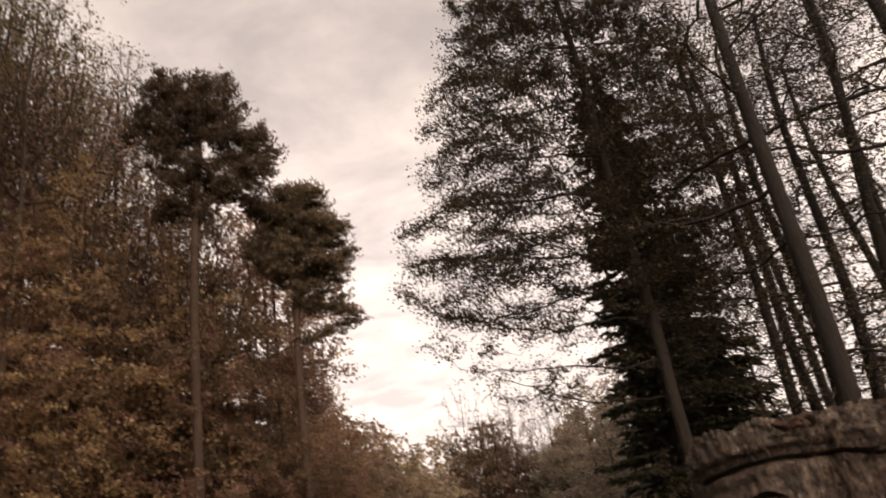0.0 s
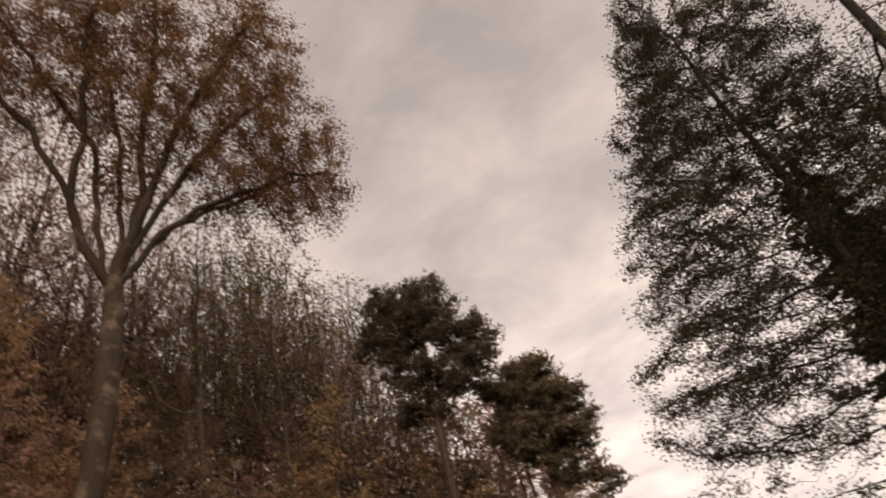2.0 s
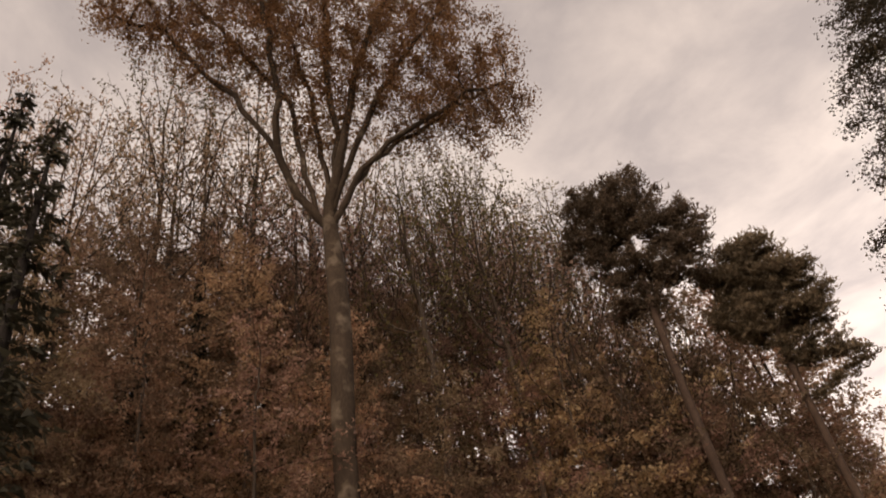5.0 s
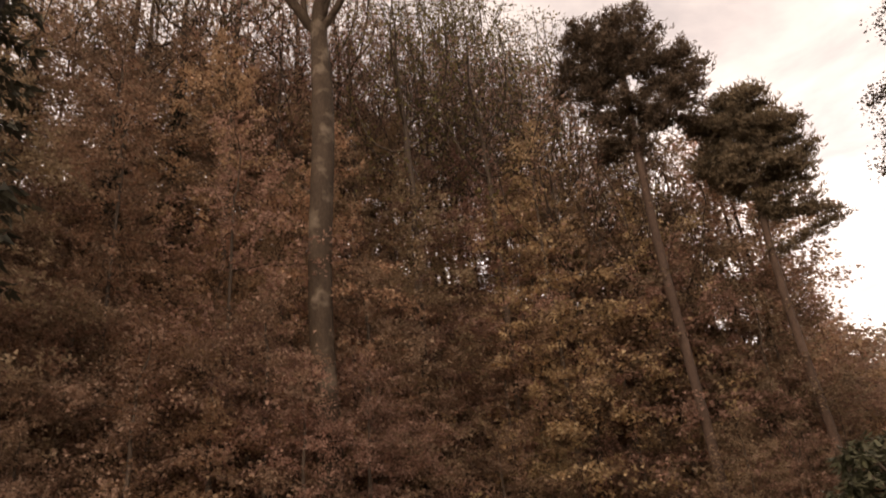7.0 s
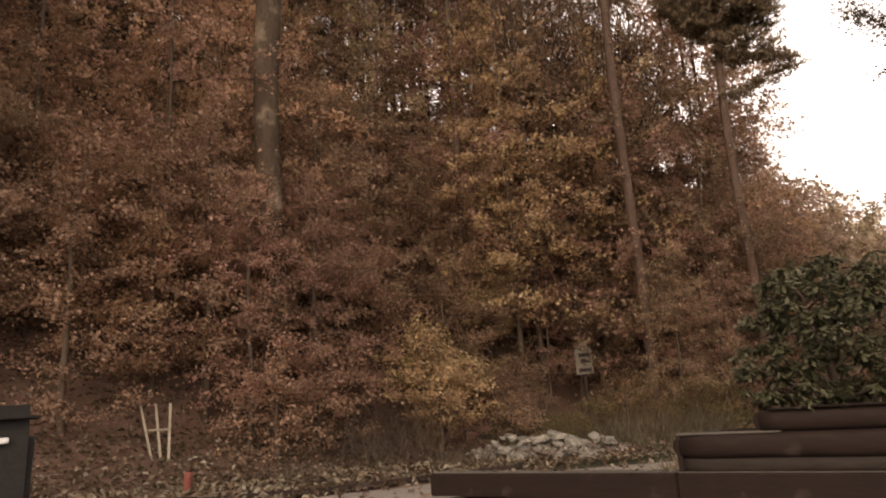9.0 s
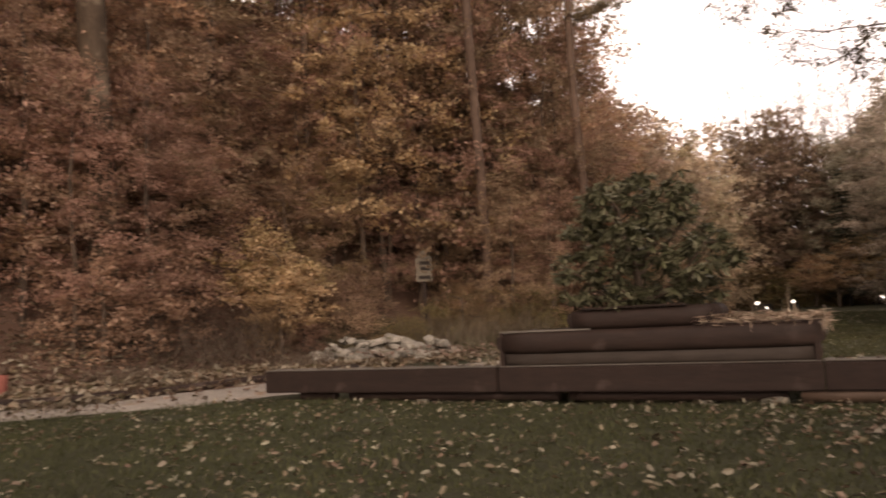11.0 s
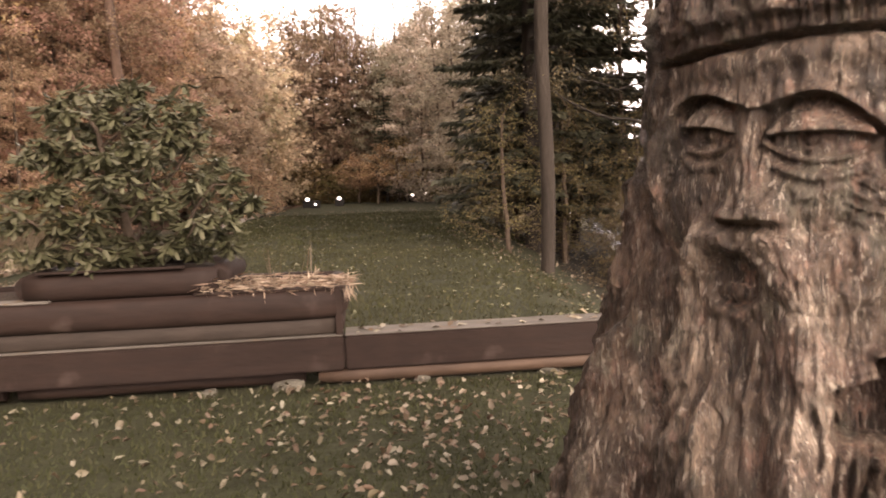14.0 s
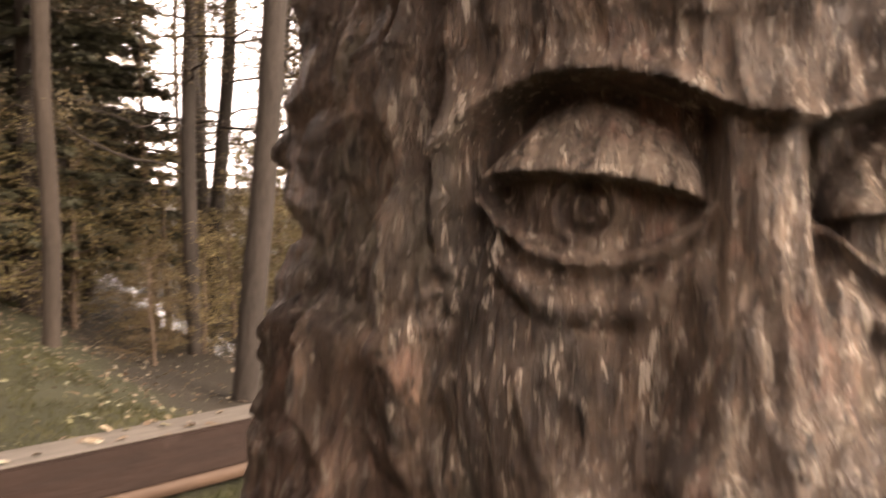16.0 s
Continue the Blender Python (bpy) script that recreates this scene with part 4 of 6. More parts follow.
def log_planter():
    ob = thing("log_planter", "dark-stained half-log planter box standing on the timber edging", "planter", at=(-3.0, 0.06, 0.372))
    w, d = 3.0, 1.15
    for z, r, sd in ((0.072, 0.072, 1), (0.235, 0.112, 2)):
        part("front_log", log_bm(0.05, w - 0.05, r, 0.06, z, 18, 12, 0.04, sd, 1.0, 0.6), TIMBER if z > 0.1 else TIMBER_GREY, ob, "" if z > 0.1 else "greyer, faded lower log")
        part("back_log", log_bm(0.05, w - 0.05, r, d, z, 10, 8, 0.04, sd + 4), TIMBER, ob)
        for x in (0.06, w - 0.06):
            bm = log_bm(0.0, d, r * 0.96, 0, 0, 12, 6, 0.05, sd + x)
            bm.transform(Matrix.Translation((x, 0.03, z)) @ Matrix.Rotation(radians(90), 4, "Z"))
            part("side_log", bm, TIMBER, ob)
    for x in (0.02, w - 0.06):
        part("corner_post", box_bm(x, x + 0.05, -0.03, 0.035, 0.0, 0.345, 0.008, 0.003, x), TIMBER, ob)
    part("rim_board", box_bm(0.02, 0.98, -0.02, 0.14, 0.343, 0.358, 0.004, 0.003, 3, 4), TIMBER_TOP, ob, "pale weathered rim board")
    part("rim_strip", box_bm(1.95, w + 0.02, -0.02, 0.14, 0.343, 0.36, 0.004, 0.004, 8, 4), TIMBER, ob)
    part("soil", box_bm(0.1, w - 0.1, 0.1, d - 0.05, 0.05, 0.30, 0.02, 0.02, 5, 8), SOIL, ob, "dark planting soil")
    # raised middle tier
    part("upper_front_log", log_bm(0.80, 2.12, 0.100, 0.10, 0.440, 16, 8, 0.05, 9, 1.0, 0.65), TIMBER, ob)
    part("upper_back_log", log_bm(0.80, 2.12, 0.100, 0.95, 0.440, 10, 8, 0.05, 10), TIMBER, ob)
    for x in (0.82, 2.10):
        bm = log_bm(0, 0.9, 0.10, 0, 0, 12, 5, 0.05, x)
        bm.transform(Matrix.Translation((x, 0.07, 0.445)) @ Matrix.Rotation(radians(90), 4, "Z"))
        part("upper_side_log", bm, TIMBER, ob)
    part("upper_soil", box_bm(0.85, 2.06, 0.12, 0.9, 0.3, 0.50, 0.02, 0.02, 6, 6), SOIL, ob, "dark planting soil")
    part("upper_rim", box_bm(0.9, 1.9, -0.02, 0.05, 0.545, 0.56, 0.004, 0.004, 7, 4), TIMBER, ob)


log_planter()


def straw_mat():
    """Withered stalks lying over the end of the planter and hanging down its front."""
    r = np.random.default_rng(31)
    n = 900
    at = np.stack([r.uniform(-1.0, 0.06, n), r.uniform(0.02, 0.36, n), 0.73 + 0.07 * r.random(n) ** 1.5], 1)
    at[:, 2] += 0.03 * vnoise(at[:, 0] * 9, at[:, 1] * 9, 5)
    d = rand_dirs(n, r, 0.22)
    d[:, 0] *= 1.6
    v1, f1 = blades(at, d, rand_dirs(n, r), r.uniform(0.04, 0.15, n), r.uniform(0.007, 0.018, n))
    m = 55
    end = r.random(m) < 0.42
    at = np.stack([np.where(end, r.uniform(0.0, 0.09, m), r.uniform(-0.9, 0.05, m)), r.uniform(0.03, 0.09, m), r.uniform(0.70, 0.76, m)], 1)
    d = np.stack([r.normal(0, 0.2, m) + 0.1, r.uniform(-0.3, -0.05, m), r.uniform(-1, -0.6, m)], 1)
    v2, f2 = blades(at, d, np.tile([0, -1.0, 0.2], (m, 1)) + rand_dirs(m, r) * 0.4, np.where(end, r.uniform(0.04, 0.16, m), r.uniform(0.03, 0.11, m)), r.uniform(0.003, 0.009, m))
    ob = new("withered_plant", mesh_of("withered_plant", np.concatenate([v1, v2]), np.concatenate([f1, f2 + len(v1)]), STRAW))
    tagged(ob, "withered straw-coloured plant remains draped over the planter", "plant")
    k = 14
    at = np.stack([r.uniform(-0.75, -0.2, k), r.uniform(0.2, 0.5, k), np.full(k, 0.72)], 1)
    v, f = blades(at, np.stack([r.normal(0, 0.25, k), r.normal(0, 0.2, k), np.ones(k)], 1), rand_dirs(k, r), r.uniform(0.10, 0.42, k), 0.012)
    ob = new("dry_stalks", mesh_of("dry_stalks", v, f, DRY_GRASS))
    tagged(ob, "few upright dry stalks growing from the planter", "plant", kind="stuff")


straw_mat()


# ---- growing trees ----
def colonize(trunk, attr, step, kill, iters, lift=0.0, rng=RNG, reach=99.0, limbs=(), jitter=0.16):
    """Branches that grow from a trunk towards scattered goals: places and parents."""
    nodes, par = [np.array(p, float) for p in trunk], [max(i - 1, 0) for i in range(len(trunk))]
    par[0] = -1
    for limb in limbs:
        q = np.array(limb, float)
        at = int(np.linalg.norm(np.array(nodes) - q[0], axis=1).argmin())
        for a, b in zip(q[:-1], q[1:]):
            k = max(1, round(float(np.linalg.norm(b - a)) / 0.7))
            for j in range(1, k + 1):
                nodes.append(a + (b - a) * j / k + rng.normal(0, 0.05, 3))
                par.append(at)
                at = len(nodes) - 1
    kids = [1] * len(nodes)
    attr = np.asarray(attr, float)
    P = np.array(nodes)
    D = np.linalg.norm(attr[:, None] - P[None], axis=2)
    near, dist = D.argmin(1), D.min(1)
    for _ in range(iters):
        if not len(attr):
            break
        act = dist < reach
        ids = np.unique(near[act])
        fresh, who = [], []
        for i in ids:
            if kids[i] > 3:
                continue
            d = unit(attr[act & (near == i)] - nodes[i]).sum(0)
            d = unit(unit(d) + rng.normal(0, jitter, 3) + [0, 0, lift])
            fresh.append(nodes[i] + d * step)
            who.append(i)
        if not fresh:
            break
        base = len(nodes)
        for q, i in zip(fresh, who):
            nodes.append(q)
            par.append(i)
            kids.append(0)
            kids[i] += 1
        D = np.linalg.norm(attr[:, None] - np.array(fresh)[None], axis=2)
        nd, ni = D.min(1), D.argmin(1) + base
        m = nd < dist
        dist, near = np.where(m, nd, dist), np.where(m, ni, near)
        keep = dist > kill
        attr, dist, near = attr[keep], dist[keep], near[keep]
    return np.array(nodes), np.array(par)


def thickness(par, tip, power, base=None):
    """Radii by the pipe rule; base: the radius at the root."""
    n = len(par)
    a = np.zeros(n)
    has = np.zeros(n, bool)
    has[par[par >= 0]] = True
    a[~has] = tip**power
    for i in range(n - 1, 0, -1):
        a[par[i]] += a[i] + 0.04 * tip**power
    r = a ** (1 / power)
    if base:
        k = np.log(base / tip) / np.log(r[0] / tip)
        r = tip * (r / tip) ** k
    return r


def chains_of(nodes, par, rad):
    best = {}
    for i in range(1, len(par)):
        p = par[i]
        if p not in best or rad[i] > rad[best[p]]:
            best[p] = i
    heads = [0] + [i for i in range(1, len(par)) if best[par[i]] != i]
    out = []
    for h in heads:
        line, rr = ([nodes[par[h]], nodes[h]], [rad[h], rad[h]]) if h else ([nodes[0]], [rad[0]])
        i = h
        while i in best:
            i = best[i]
            line.append(nodes[i])
            rr.append(rad[i])
        rr = np.array(rr)
        for _ in range(10):
            rr[1:-1] = (rr[:-2] + 2 * rr[1:-1] + rr[2:]) / 4
        rr[-1] *= 0.5
        out.append((line, rr))
    return out


def wood_mesh(name, nodes, par, rad, mat, cut=0.03, least=0.0):
    ch = chains_of(nodes, par, rad)
    thick = [c for c in ch if c[1][0] > cut]
    thin = [c for c in ch if least < c[1][0] <= cut]
    v, f = tubes(thick, 8)
    if thin:
        v2, f2 = tubes(thin, 3)
        v, f = np.concatenate([v, v2]), np.concatenate([f, f2 + len(v)])
    return mesh_of(name, v, f, mat, True)


def leaves_on(name, nodes, par, rad, mat, count, thin, spread, size, rng, flat=0.6, aspect=0.6, droop=0.0, tuft=0, far=False, low=0.0):
    """Leaves near the thin twigs; tuft: needles in bundles of that many; low: height below which most have fallen."""
    pick = np.where((rad < thin) & (par >= 0))[0]
    if low:
        pick = pick[(nodes[pick, 2] > low) | (rng.random(len(pick)) < 0.35)]
    i = rng.choice(pick, count)
    t = rng.random((count, 1))
    at = nodes[i] * t + nodes[par[i]] * (1 - t) + rand_dirs(count, rng) * spread * rng.random((count, 1)) * [1, 1, flat]
    if tuft:
        at = np.repeat(at, tuft, 0)
        d = rand_dirs(len(at), rng)
        d[:, 2] = np.abs(d[:, 2]) * 0.8 + 0.1
        v, f = blades(at, d, rand_dirs(len(at), rng), size * rng.uniform(0.7, 1.2, len(at)), size * aspect)
    else:
        d = rand_dirs(count, rng, 0.5)
        d[:, 2] -= droop
        nrm = rand_dirs(count, rng) * 0.8 + [0, 0, 0.8]
        L = size * rng.uniform(0.65, 1.3, count)
        v, f = (chips if far else blades)(at, d, nrm, L, L * aspect)
    return mesh_of(name, v, f, mat)


def blob(n, rng, c, r, hollow=0.0):
    """Goals in an ellipsoid."""
    d = rand_dirs(n, rng)
    q = rng.uniform(hollow, 1, n) ** (1 / 3 if not hollow else 1)
    return np.asarray(c) + d * q[:, None] * np.asarray(r)


def upright(h, n=8, wob=0.1, rng=RNG, lean=(0, 0)):
    f = np.linspace(0, 1, n)
    w = np.cumsum(rng.normal(0, wob, (n, 2)), 0) * 0.3
    return np.stack([lean[0] * f + w[:, 0] * (f > 0), lean[1] * f + w[:, 1] * (f > 0), h * f - 0.0], 1)


def tree(name, label, cat, trunk_name, wood, leaf, at, turn=0.0, scale=1.0, group="", crown="crown", crown_label=""):
    ob = thing(name, label, cat, group, at, turn)
    ob.scale = (scale,) * 3
    child(trunk_name, wood, ob)
    if leaf:
        child(crown, leaf, ob, crown_label)
    return ob


def on_ground(x, y, sink=0.08):
    return (x, y, float(gz(x, y)) - sink)


# the tall tree on the slope, forking into steep limbs under a domed crown
def tall_oak():
    r = np.random.default_rng(101)
    x, y = -14.8, 4.8
    g = float(gz(x, y))
    f = 18.6 - g
    trunk = [(0.09 * math.sin(k * 0.42), 0.06 * math.sin(k * 0.31 + 1), f * k / 24) for k in range(25)]
    # the crown lies in a sheet that leans out over the slope: across it, up, and through it
    across, out = np.array([0.6345, 0.7729, 0]), np.array([0.7729, -0.6345, 0])

    def spot(a, h, d=0.0):
        return across * a + out * (0.38 * max(0.0, h - 18.7) + d) + np.array([0, 0, h - g])

    limbs = [[spot(a, h, d) for (a, h), d in zip(line, np.linspace(0, deep, len(line)))] for deep, line in (
        (0.0, [(0, 18.5), (-1.0, 19.9), (-1.6, 21.3), (-2.4, 22.5), (-3.1, 23.6), (-4.1, 24.6), (-5.4, 26.3), (-7.3, 27.0)]),
        (1.4, [(-1.6, 21.3), (-1.5, 23.1), (-1.6, 24.7), (-1.8, 26.4), (-1.3, 29.2)]),
        (-1.5, [(0, 18.8), (0.1, 20.4), (-0.2, 22.1), (-0.3, 24.1), (-0.9, 26.6), (-2.2, 28.7)]),
        (1.0, [(0.1, 19.6), (0.9, 22.2), (1.6, 24.5), (2.6, 26.4), (3.9, 29.0)]),
        (0.3, [(0.1, 20.4), (0.5, 21.8), (0.4, 23.4), (0.5, 26.5), (0.3, 30.2)]),
        (0.8, [(0.1, 18.6), (0.6, 19.3), (1.2, 20.4), (2.3, 21.2), (3.8, 21.9), (5.4, 22.7), (6.9, 22.9)]),
        (-1.2, [(1.1, 19.9), (1.6, 21.1), (3.4, 22.3), (5.1, 23.5), (6.6, 24.2)]),
        (0.4, [(0.1, 19.0), (0.8, 20.7), (1.9, 22.7), (3.3, 24.7), (5.0, 26.4)]),
        (-0.8, [(-0.4, 19.2), (-0.8, 21.2), (-1.1, 23.6), (-2.8, 26.0), (-4.3, 28.0)]),
    )]
    goals = []
    for a, h, ra, rh, k in ((-0.9, 28.1, 4.0, 3.5, 800), (3.5, 27.8, 3.0, 2.7, 520), (4.7, 24.4, 3.1, 2.3, 480), (6.1, 22.6, 2.1, 1.9, 330), (-5.2, 27.0, 2.8, 1.8, 360), (-7.2, 27.5, 1.5, 1.4, 150), (-2.9, 25.4, 2.7, 1.8, 220), (1.2, 24.6, 3.5, 2.4, 420), (0.3, 22.6, 1.8, 1.2, 120), (3.6, 22.4, 2.4, 1.1, 200)):
        q = blob(k, r, (0, 0, 0), (ra * 0.97, ra * 0.85, rh * 0.97), 0.15)
        goals.append(spot(a, h) + q[:, :1] * across + q[:, 1:2] * out + q[:, 2:] * (np.array([0, 0, 1]) + 0.38 * out))
    nodes, par = colonize(trunk, np.concatenate(goals), 0.30, 0.34, 60, 0.12, r, limbs=limbs)
    rad = thickness(par, 0.010, 2.15, 0.34) * np.random.default_rng(8).uniform(0.93, 1.09, len(par))
    wood = wood_mesh("oak_wood", nodes, par, rad, BARK_GREY)
    leaf = leaves_on("oak_crown", nodes, par, rad, LEAF_OAK, 105000, 0.024, 0.6, 0.105, r, 0.8, 0.62, far=True)
    tree("tall_oak", "tall broadleaf tree with forked grey trunk and thin russet crown", "tree", "trunk", wood, leaf, (x, y, g - 0.1))


tall_oak()


def pine(x, y, top, pads, seed, base, wide=1.0):
    r = np.random.default_rng(seed)
    g = float(gz(x, y))
    h = top - g
    trunk = [(0.12 * math.sin(k * 0.7), 0.08 * math.cos(k), (h - 1.2) * k / 12) for k in range(13)]
    goals = np.concatenate([blob(int(n), r, (a * wide, b * wide, c - g), (s * wide, s * wide, s * q), 0.3) for a, b, c, s, q, n in pads])
    nodes, par = colonize(trunk, goals, 0.36, 0.40, 45, -0.02, r)
    rad = thickness(par, 0.012, 2.2, base)
    wood = wood_mesh("pine_wood", nodes, par, rad, BARK_PINE)
    leaf = leaves_on("pine_crown", nodes, par, rad, NEEDLE_PINE, 10500, 0.04, 0.55, 0.24, r, 0.6, 0.2, 0, 4)
    tree("pine", "tall Scots pine with bare reddish trunk and dense dark crown", "tree", "trunk", wood, leaf, (x, y, g - 0.1), group="pines at the wood's edge")


pine(-9.5, 15.3, 22.0, [(0.12, 0.05, 20.5, 1.9, 0.89, 200), (1.36, 0.58, 18.6, 1.45, 0.97, 140), (-0.92, -0.39, 19.2, 1.4, 1.21, 150), (0.31, 0.13, 17.2, 1.7, 0.74, 150), (1.43, 0.60, 16.9, 0.95, 0.74, 50), (-0.79, -0.34, 21.2, 1.05, 0.95, 80), (-0.50, -0.21, 15.9, 1.2, 0.67, 60), (1.84, 0.78, 17.8, 0.7, 0.86, 30)], 5, 0.16, 1.14)
pine(-6.8, 18.2, 18.0, [(-0.87, -0.23, 16.9, 0.9, 0.85, 70), (0.25, 0.07, 17.6, 0.8, 0.6, 60), (0.56, 0.15, 17.0, 1.25, 0.76, 110), (1.16, 0.31, 15.6, 1.25, 1.00, 140), (-0.39, -0.10, 16.4, 1.05, 1.14, 110), (1.26, 0.33, 14.2, 0.9, 1.11, 80), (-0.10, -0.03, 14.5, 1.4, 0.71, 110), (-1.16, -0.31, 15.2, 0.9, 1.00, 70), (2.06, 0.55, 12.0, 0.45, 0.71, 40), (1.74, 0.46, 12.9, 0.3, 1.00, 14), (0.51, 0.14, 13.2, 0.9, 0.67, 50)], 6, 0.14)


# alder by the stream with long side branches over the meadow
def alder():
    r = np.random.default_rng(55)
    x, y = 3.42, 7.2
    g = float(gz(x, y))
    trunk = [(0.03 * math.sin(k * 0.9), 0.03 * math.cos(k * 1.3), 17.6 * k / 22) for k in range(23)]
    goals = []
    for z, out_, n in ((4.6, 3.4, 45), (5.6, 4.2, 90), (6.8, 4.6, 180), (8.0, 4.2, 210), (9.4, 3.8, 240), (10.9, 3.6, 250), (12.5, 3.1, 240), (14.3, 2.5, 210), (16.2, 1.8, 150), (18.0, 1.1, 90)):
        goals.append(blob(int(n * 1.6), r, (-out_ * 0.58, -0.3, z - g + 0.7), (out_ * 0.58, 1.6, 1.0)))
        goals.append(blob(int(n * 1.4), r, (1.2, 0.2, z - g + 0.9), (1.8, 1.8, 0.9)))
    goals = np.concatenate(goals)
    nodes, par = colonize(trunk, goals, 0.26, 0.28, 60, -0.03, r)
    rad = thickness(par, 0.006, 2.2, 0.125) * np.random.default_rng(7).uniform(0.9, 1.12, len(par))
    wood = wood_mesh("alder_wood", nodes, par, rad, BARK_ALDER)
    leaf = leaves_on("alder_crown", nodes, par, rad, LEAF_ALDER, 222000, 0.018, 0.36, 0.062, r, 0.7, 0.7, far=True, low=6.8)
    tree("alder", "slender alder with dark trunk and long leafy branches over the meadow", "tree", "trunk", wood, leaf, (x, y, g - 0.1))


alder()


# trees of the stream bank: two sorts, repeated
def tall_sort(seed, h, name):
    r = np.random.default_rng(seed)
    trunk = [(0.12 * math.sin(k * 0.5 + seed), 0.12 * math.cos(k * 0.4), (h * 0.92) * k / 18) for k in range(19)]
    goals = np.concatenate([blob(60, r, (r.normal(0, 1.6), r.normal(0, 1.6), h * q), (2.2, 2.2, 1.0)) for q in np.linspace(0.26, 1.0, 12)])
    nodes, par = colonize(trunk, goals, 0.42, 0.5, 45, 0.05, r)
    rad = thickness(par, 0.008, 2.2, 0.17) * np.random.default_rng(9).uniform(0.9, 1.12, len(par))
    wood = wood_mesh(name + "_wood", nodes, par, rad, BARK_DARK)
    leaf = leaves_on(name + "_crown", nodes, par, rad, LEAF_ALDER, 9300, 0.025, 0.5, 0.08, r, 0.7, 0.7, far=True)
    return wood, leaf


BANK = [tall_sort(201, 21, "bank_alder_a"), tall_sort(202, 19, "bank_alder_b")]
for k, (x, y, s, tr, lean) in enumerate(((5.1, 4.7, 0.94, 20, 3.2), (7.2, 8.6, 0.85, 100, 5), (6.05, 8.6, 0.75, 200, 1), (8.4, 8.4, 1.0, 300, 5), (9.4, 6.2, 1.1, 50, 2), (8.2, 12.0, 0.95, 150, 2), (10.4, 11.0, 1.0, 250, 3), (9.6, 16.0, 1.1, 330, 0), (12.6, 8.0, 1.1, 80, 1), (12.0, 14.5, 1.0, 120, 0), (7.4, 18.5, 0.9, 10, 0), (14.5, 11.5, 1.15, 210, 0), (11.5, 20, 1.05, 60, 0))):
    w, lf = BANK[k % 2]
    ob = tree("bank_alder", "dark-trunked alder on the stream bank, its leaves sparse and dark", "tree", "trunk", w, lf, on_ground(x, y), tr, s, "alders on the stream bank")
    ob.matrix_basis = Matrix.Translation(on_ground(x, y)) @ Matrix.Rotation(radians(lean), 4, (0.39, 0.92, 0)) @ pose(0, 0, 0, 0, 0, tr) @ Matrix.Scale(s, 4)


# conifers
def spruce_mesh(seed, h, width, mat, name, start=0.08, dense=1.0, fine=1.0):
    r = np.random.default_rng(seed)
    chains = [([(0, 0, 0), (0.03, 0.02, h * 0.4), (0, 0, h * 0.75), (0, 0, h)], [0.024 * h * 0.6, 0.018 * h * 0.6, 0.009 * h * 0.6, 0.01])]
    at, al, ln = [], [], []
    z = h * start
    while z < h * 0.98:
        n = r.integers(4, 7)
        for a in r.uniform(0, 2 * np.pi, n):
            L = width * (1 - z / h) ** 0.8 * r.uniform(0.7, 1.15) + 0.15
            d = np.array([math.cos(a), math.sin(a), 0])
            pts = [np.array([0, 0, z]), np.array([0, 0, z]) + d * L * 0.5 + [0, 0, -0.10 * L], np.array([0, 0, z]) + d * L + [0, 0, -0.12 * L]]
            chains.append((pts, [0.02, 0.012, 0.004]))
            k = int((18 + L * 46) * dense * fine ** 1.6)
            q = r.uniform(0.12, 1, k)
            p = pts[0] + d * (L * q)[:, None] + np.stack([0 * q, 0 * q, -0.2 * L * q * (1 - 0.4 * q)], 1)
            side = np.array([-d[1], d[0], 0]) * r.choice([-1, 1], k)[:, None]
            al.append(d * 0.6 + side * r.uniform(0.3, 1.1, k)[:, None] + [0, 0, -0.45] + r.normal(0, 0.25, (k, 3)))
            at.append(p)
            ln.append(r.uniform(0.2, 0.6, k) * (0.5 + 0.5 * L / width))
        z += h * 0.021 + 0.08
    v, f = tubes(chains, 5)
    at, al, ln = np.concatenate(at), np.concatenate(al), np.concatenate(ln)
    v2, f2 = chips(at, al, np.tile([0.0, 0, 1], (len(at), 1)) + r.normal(0, 0.5, (len(at), 3)), ln * 1.1 / fine, ln * 0.36 / fine)
    return mesh_of(name + "_wood", v, f, BARK_DARK, True), mesh_of(name + "_crown", v2, f2, mat)


SPRUCE = [spruce_mesh(301, 16.5, 2.6, NEEDLE_DARK, "spruce_a", 0.10, 1.25), spruce_mesh(302, 20, 2.0, NEEDLE_DARK, "spruce_b", 0.42, 0.4), spruce_mesh(303, 16.5, 2.4, NEEDLE_DARK, "spruce_c", 0.08, 1.35, 2.2)]
for x, y, s, k, tr in ((4.3, 11.8, 0.98, 2, 20), (5.4, 14.1, 1.12, 0, 0), (6.1, 16.4, 1.15, 0, 90), (5.9, 18.0, 1.0, 0, 50), (-14.9, -4.1, 0.92, 1, 40), (-18.5, -4.5, 1.0, 1, 10), (-21.6, 3.6, 0.55, 1, 200), (-20.5, 1.0, 0.5, 1, 80), (-22.6, -1.2, 0.6, 1, 300), (2.2, 41.6, 0.5, 0, 30), (6.5, 43, 0.75, 0, 120), (9.5, 40, 0.8, 0, 220), (13.5, 36, 0.9, 0, 140)):
    w, lf = SPRUCE[k]
    tree("spruce", "dark green spruce with drooping branches at the wood's edge", "tree", "trunk", w, lf, on_ground(x, y), tr, s, "spruces")


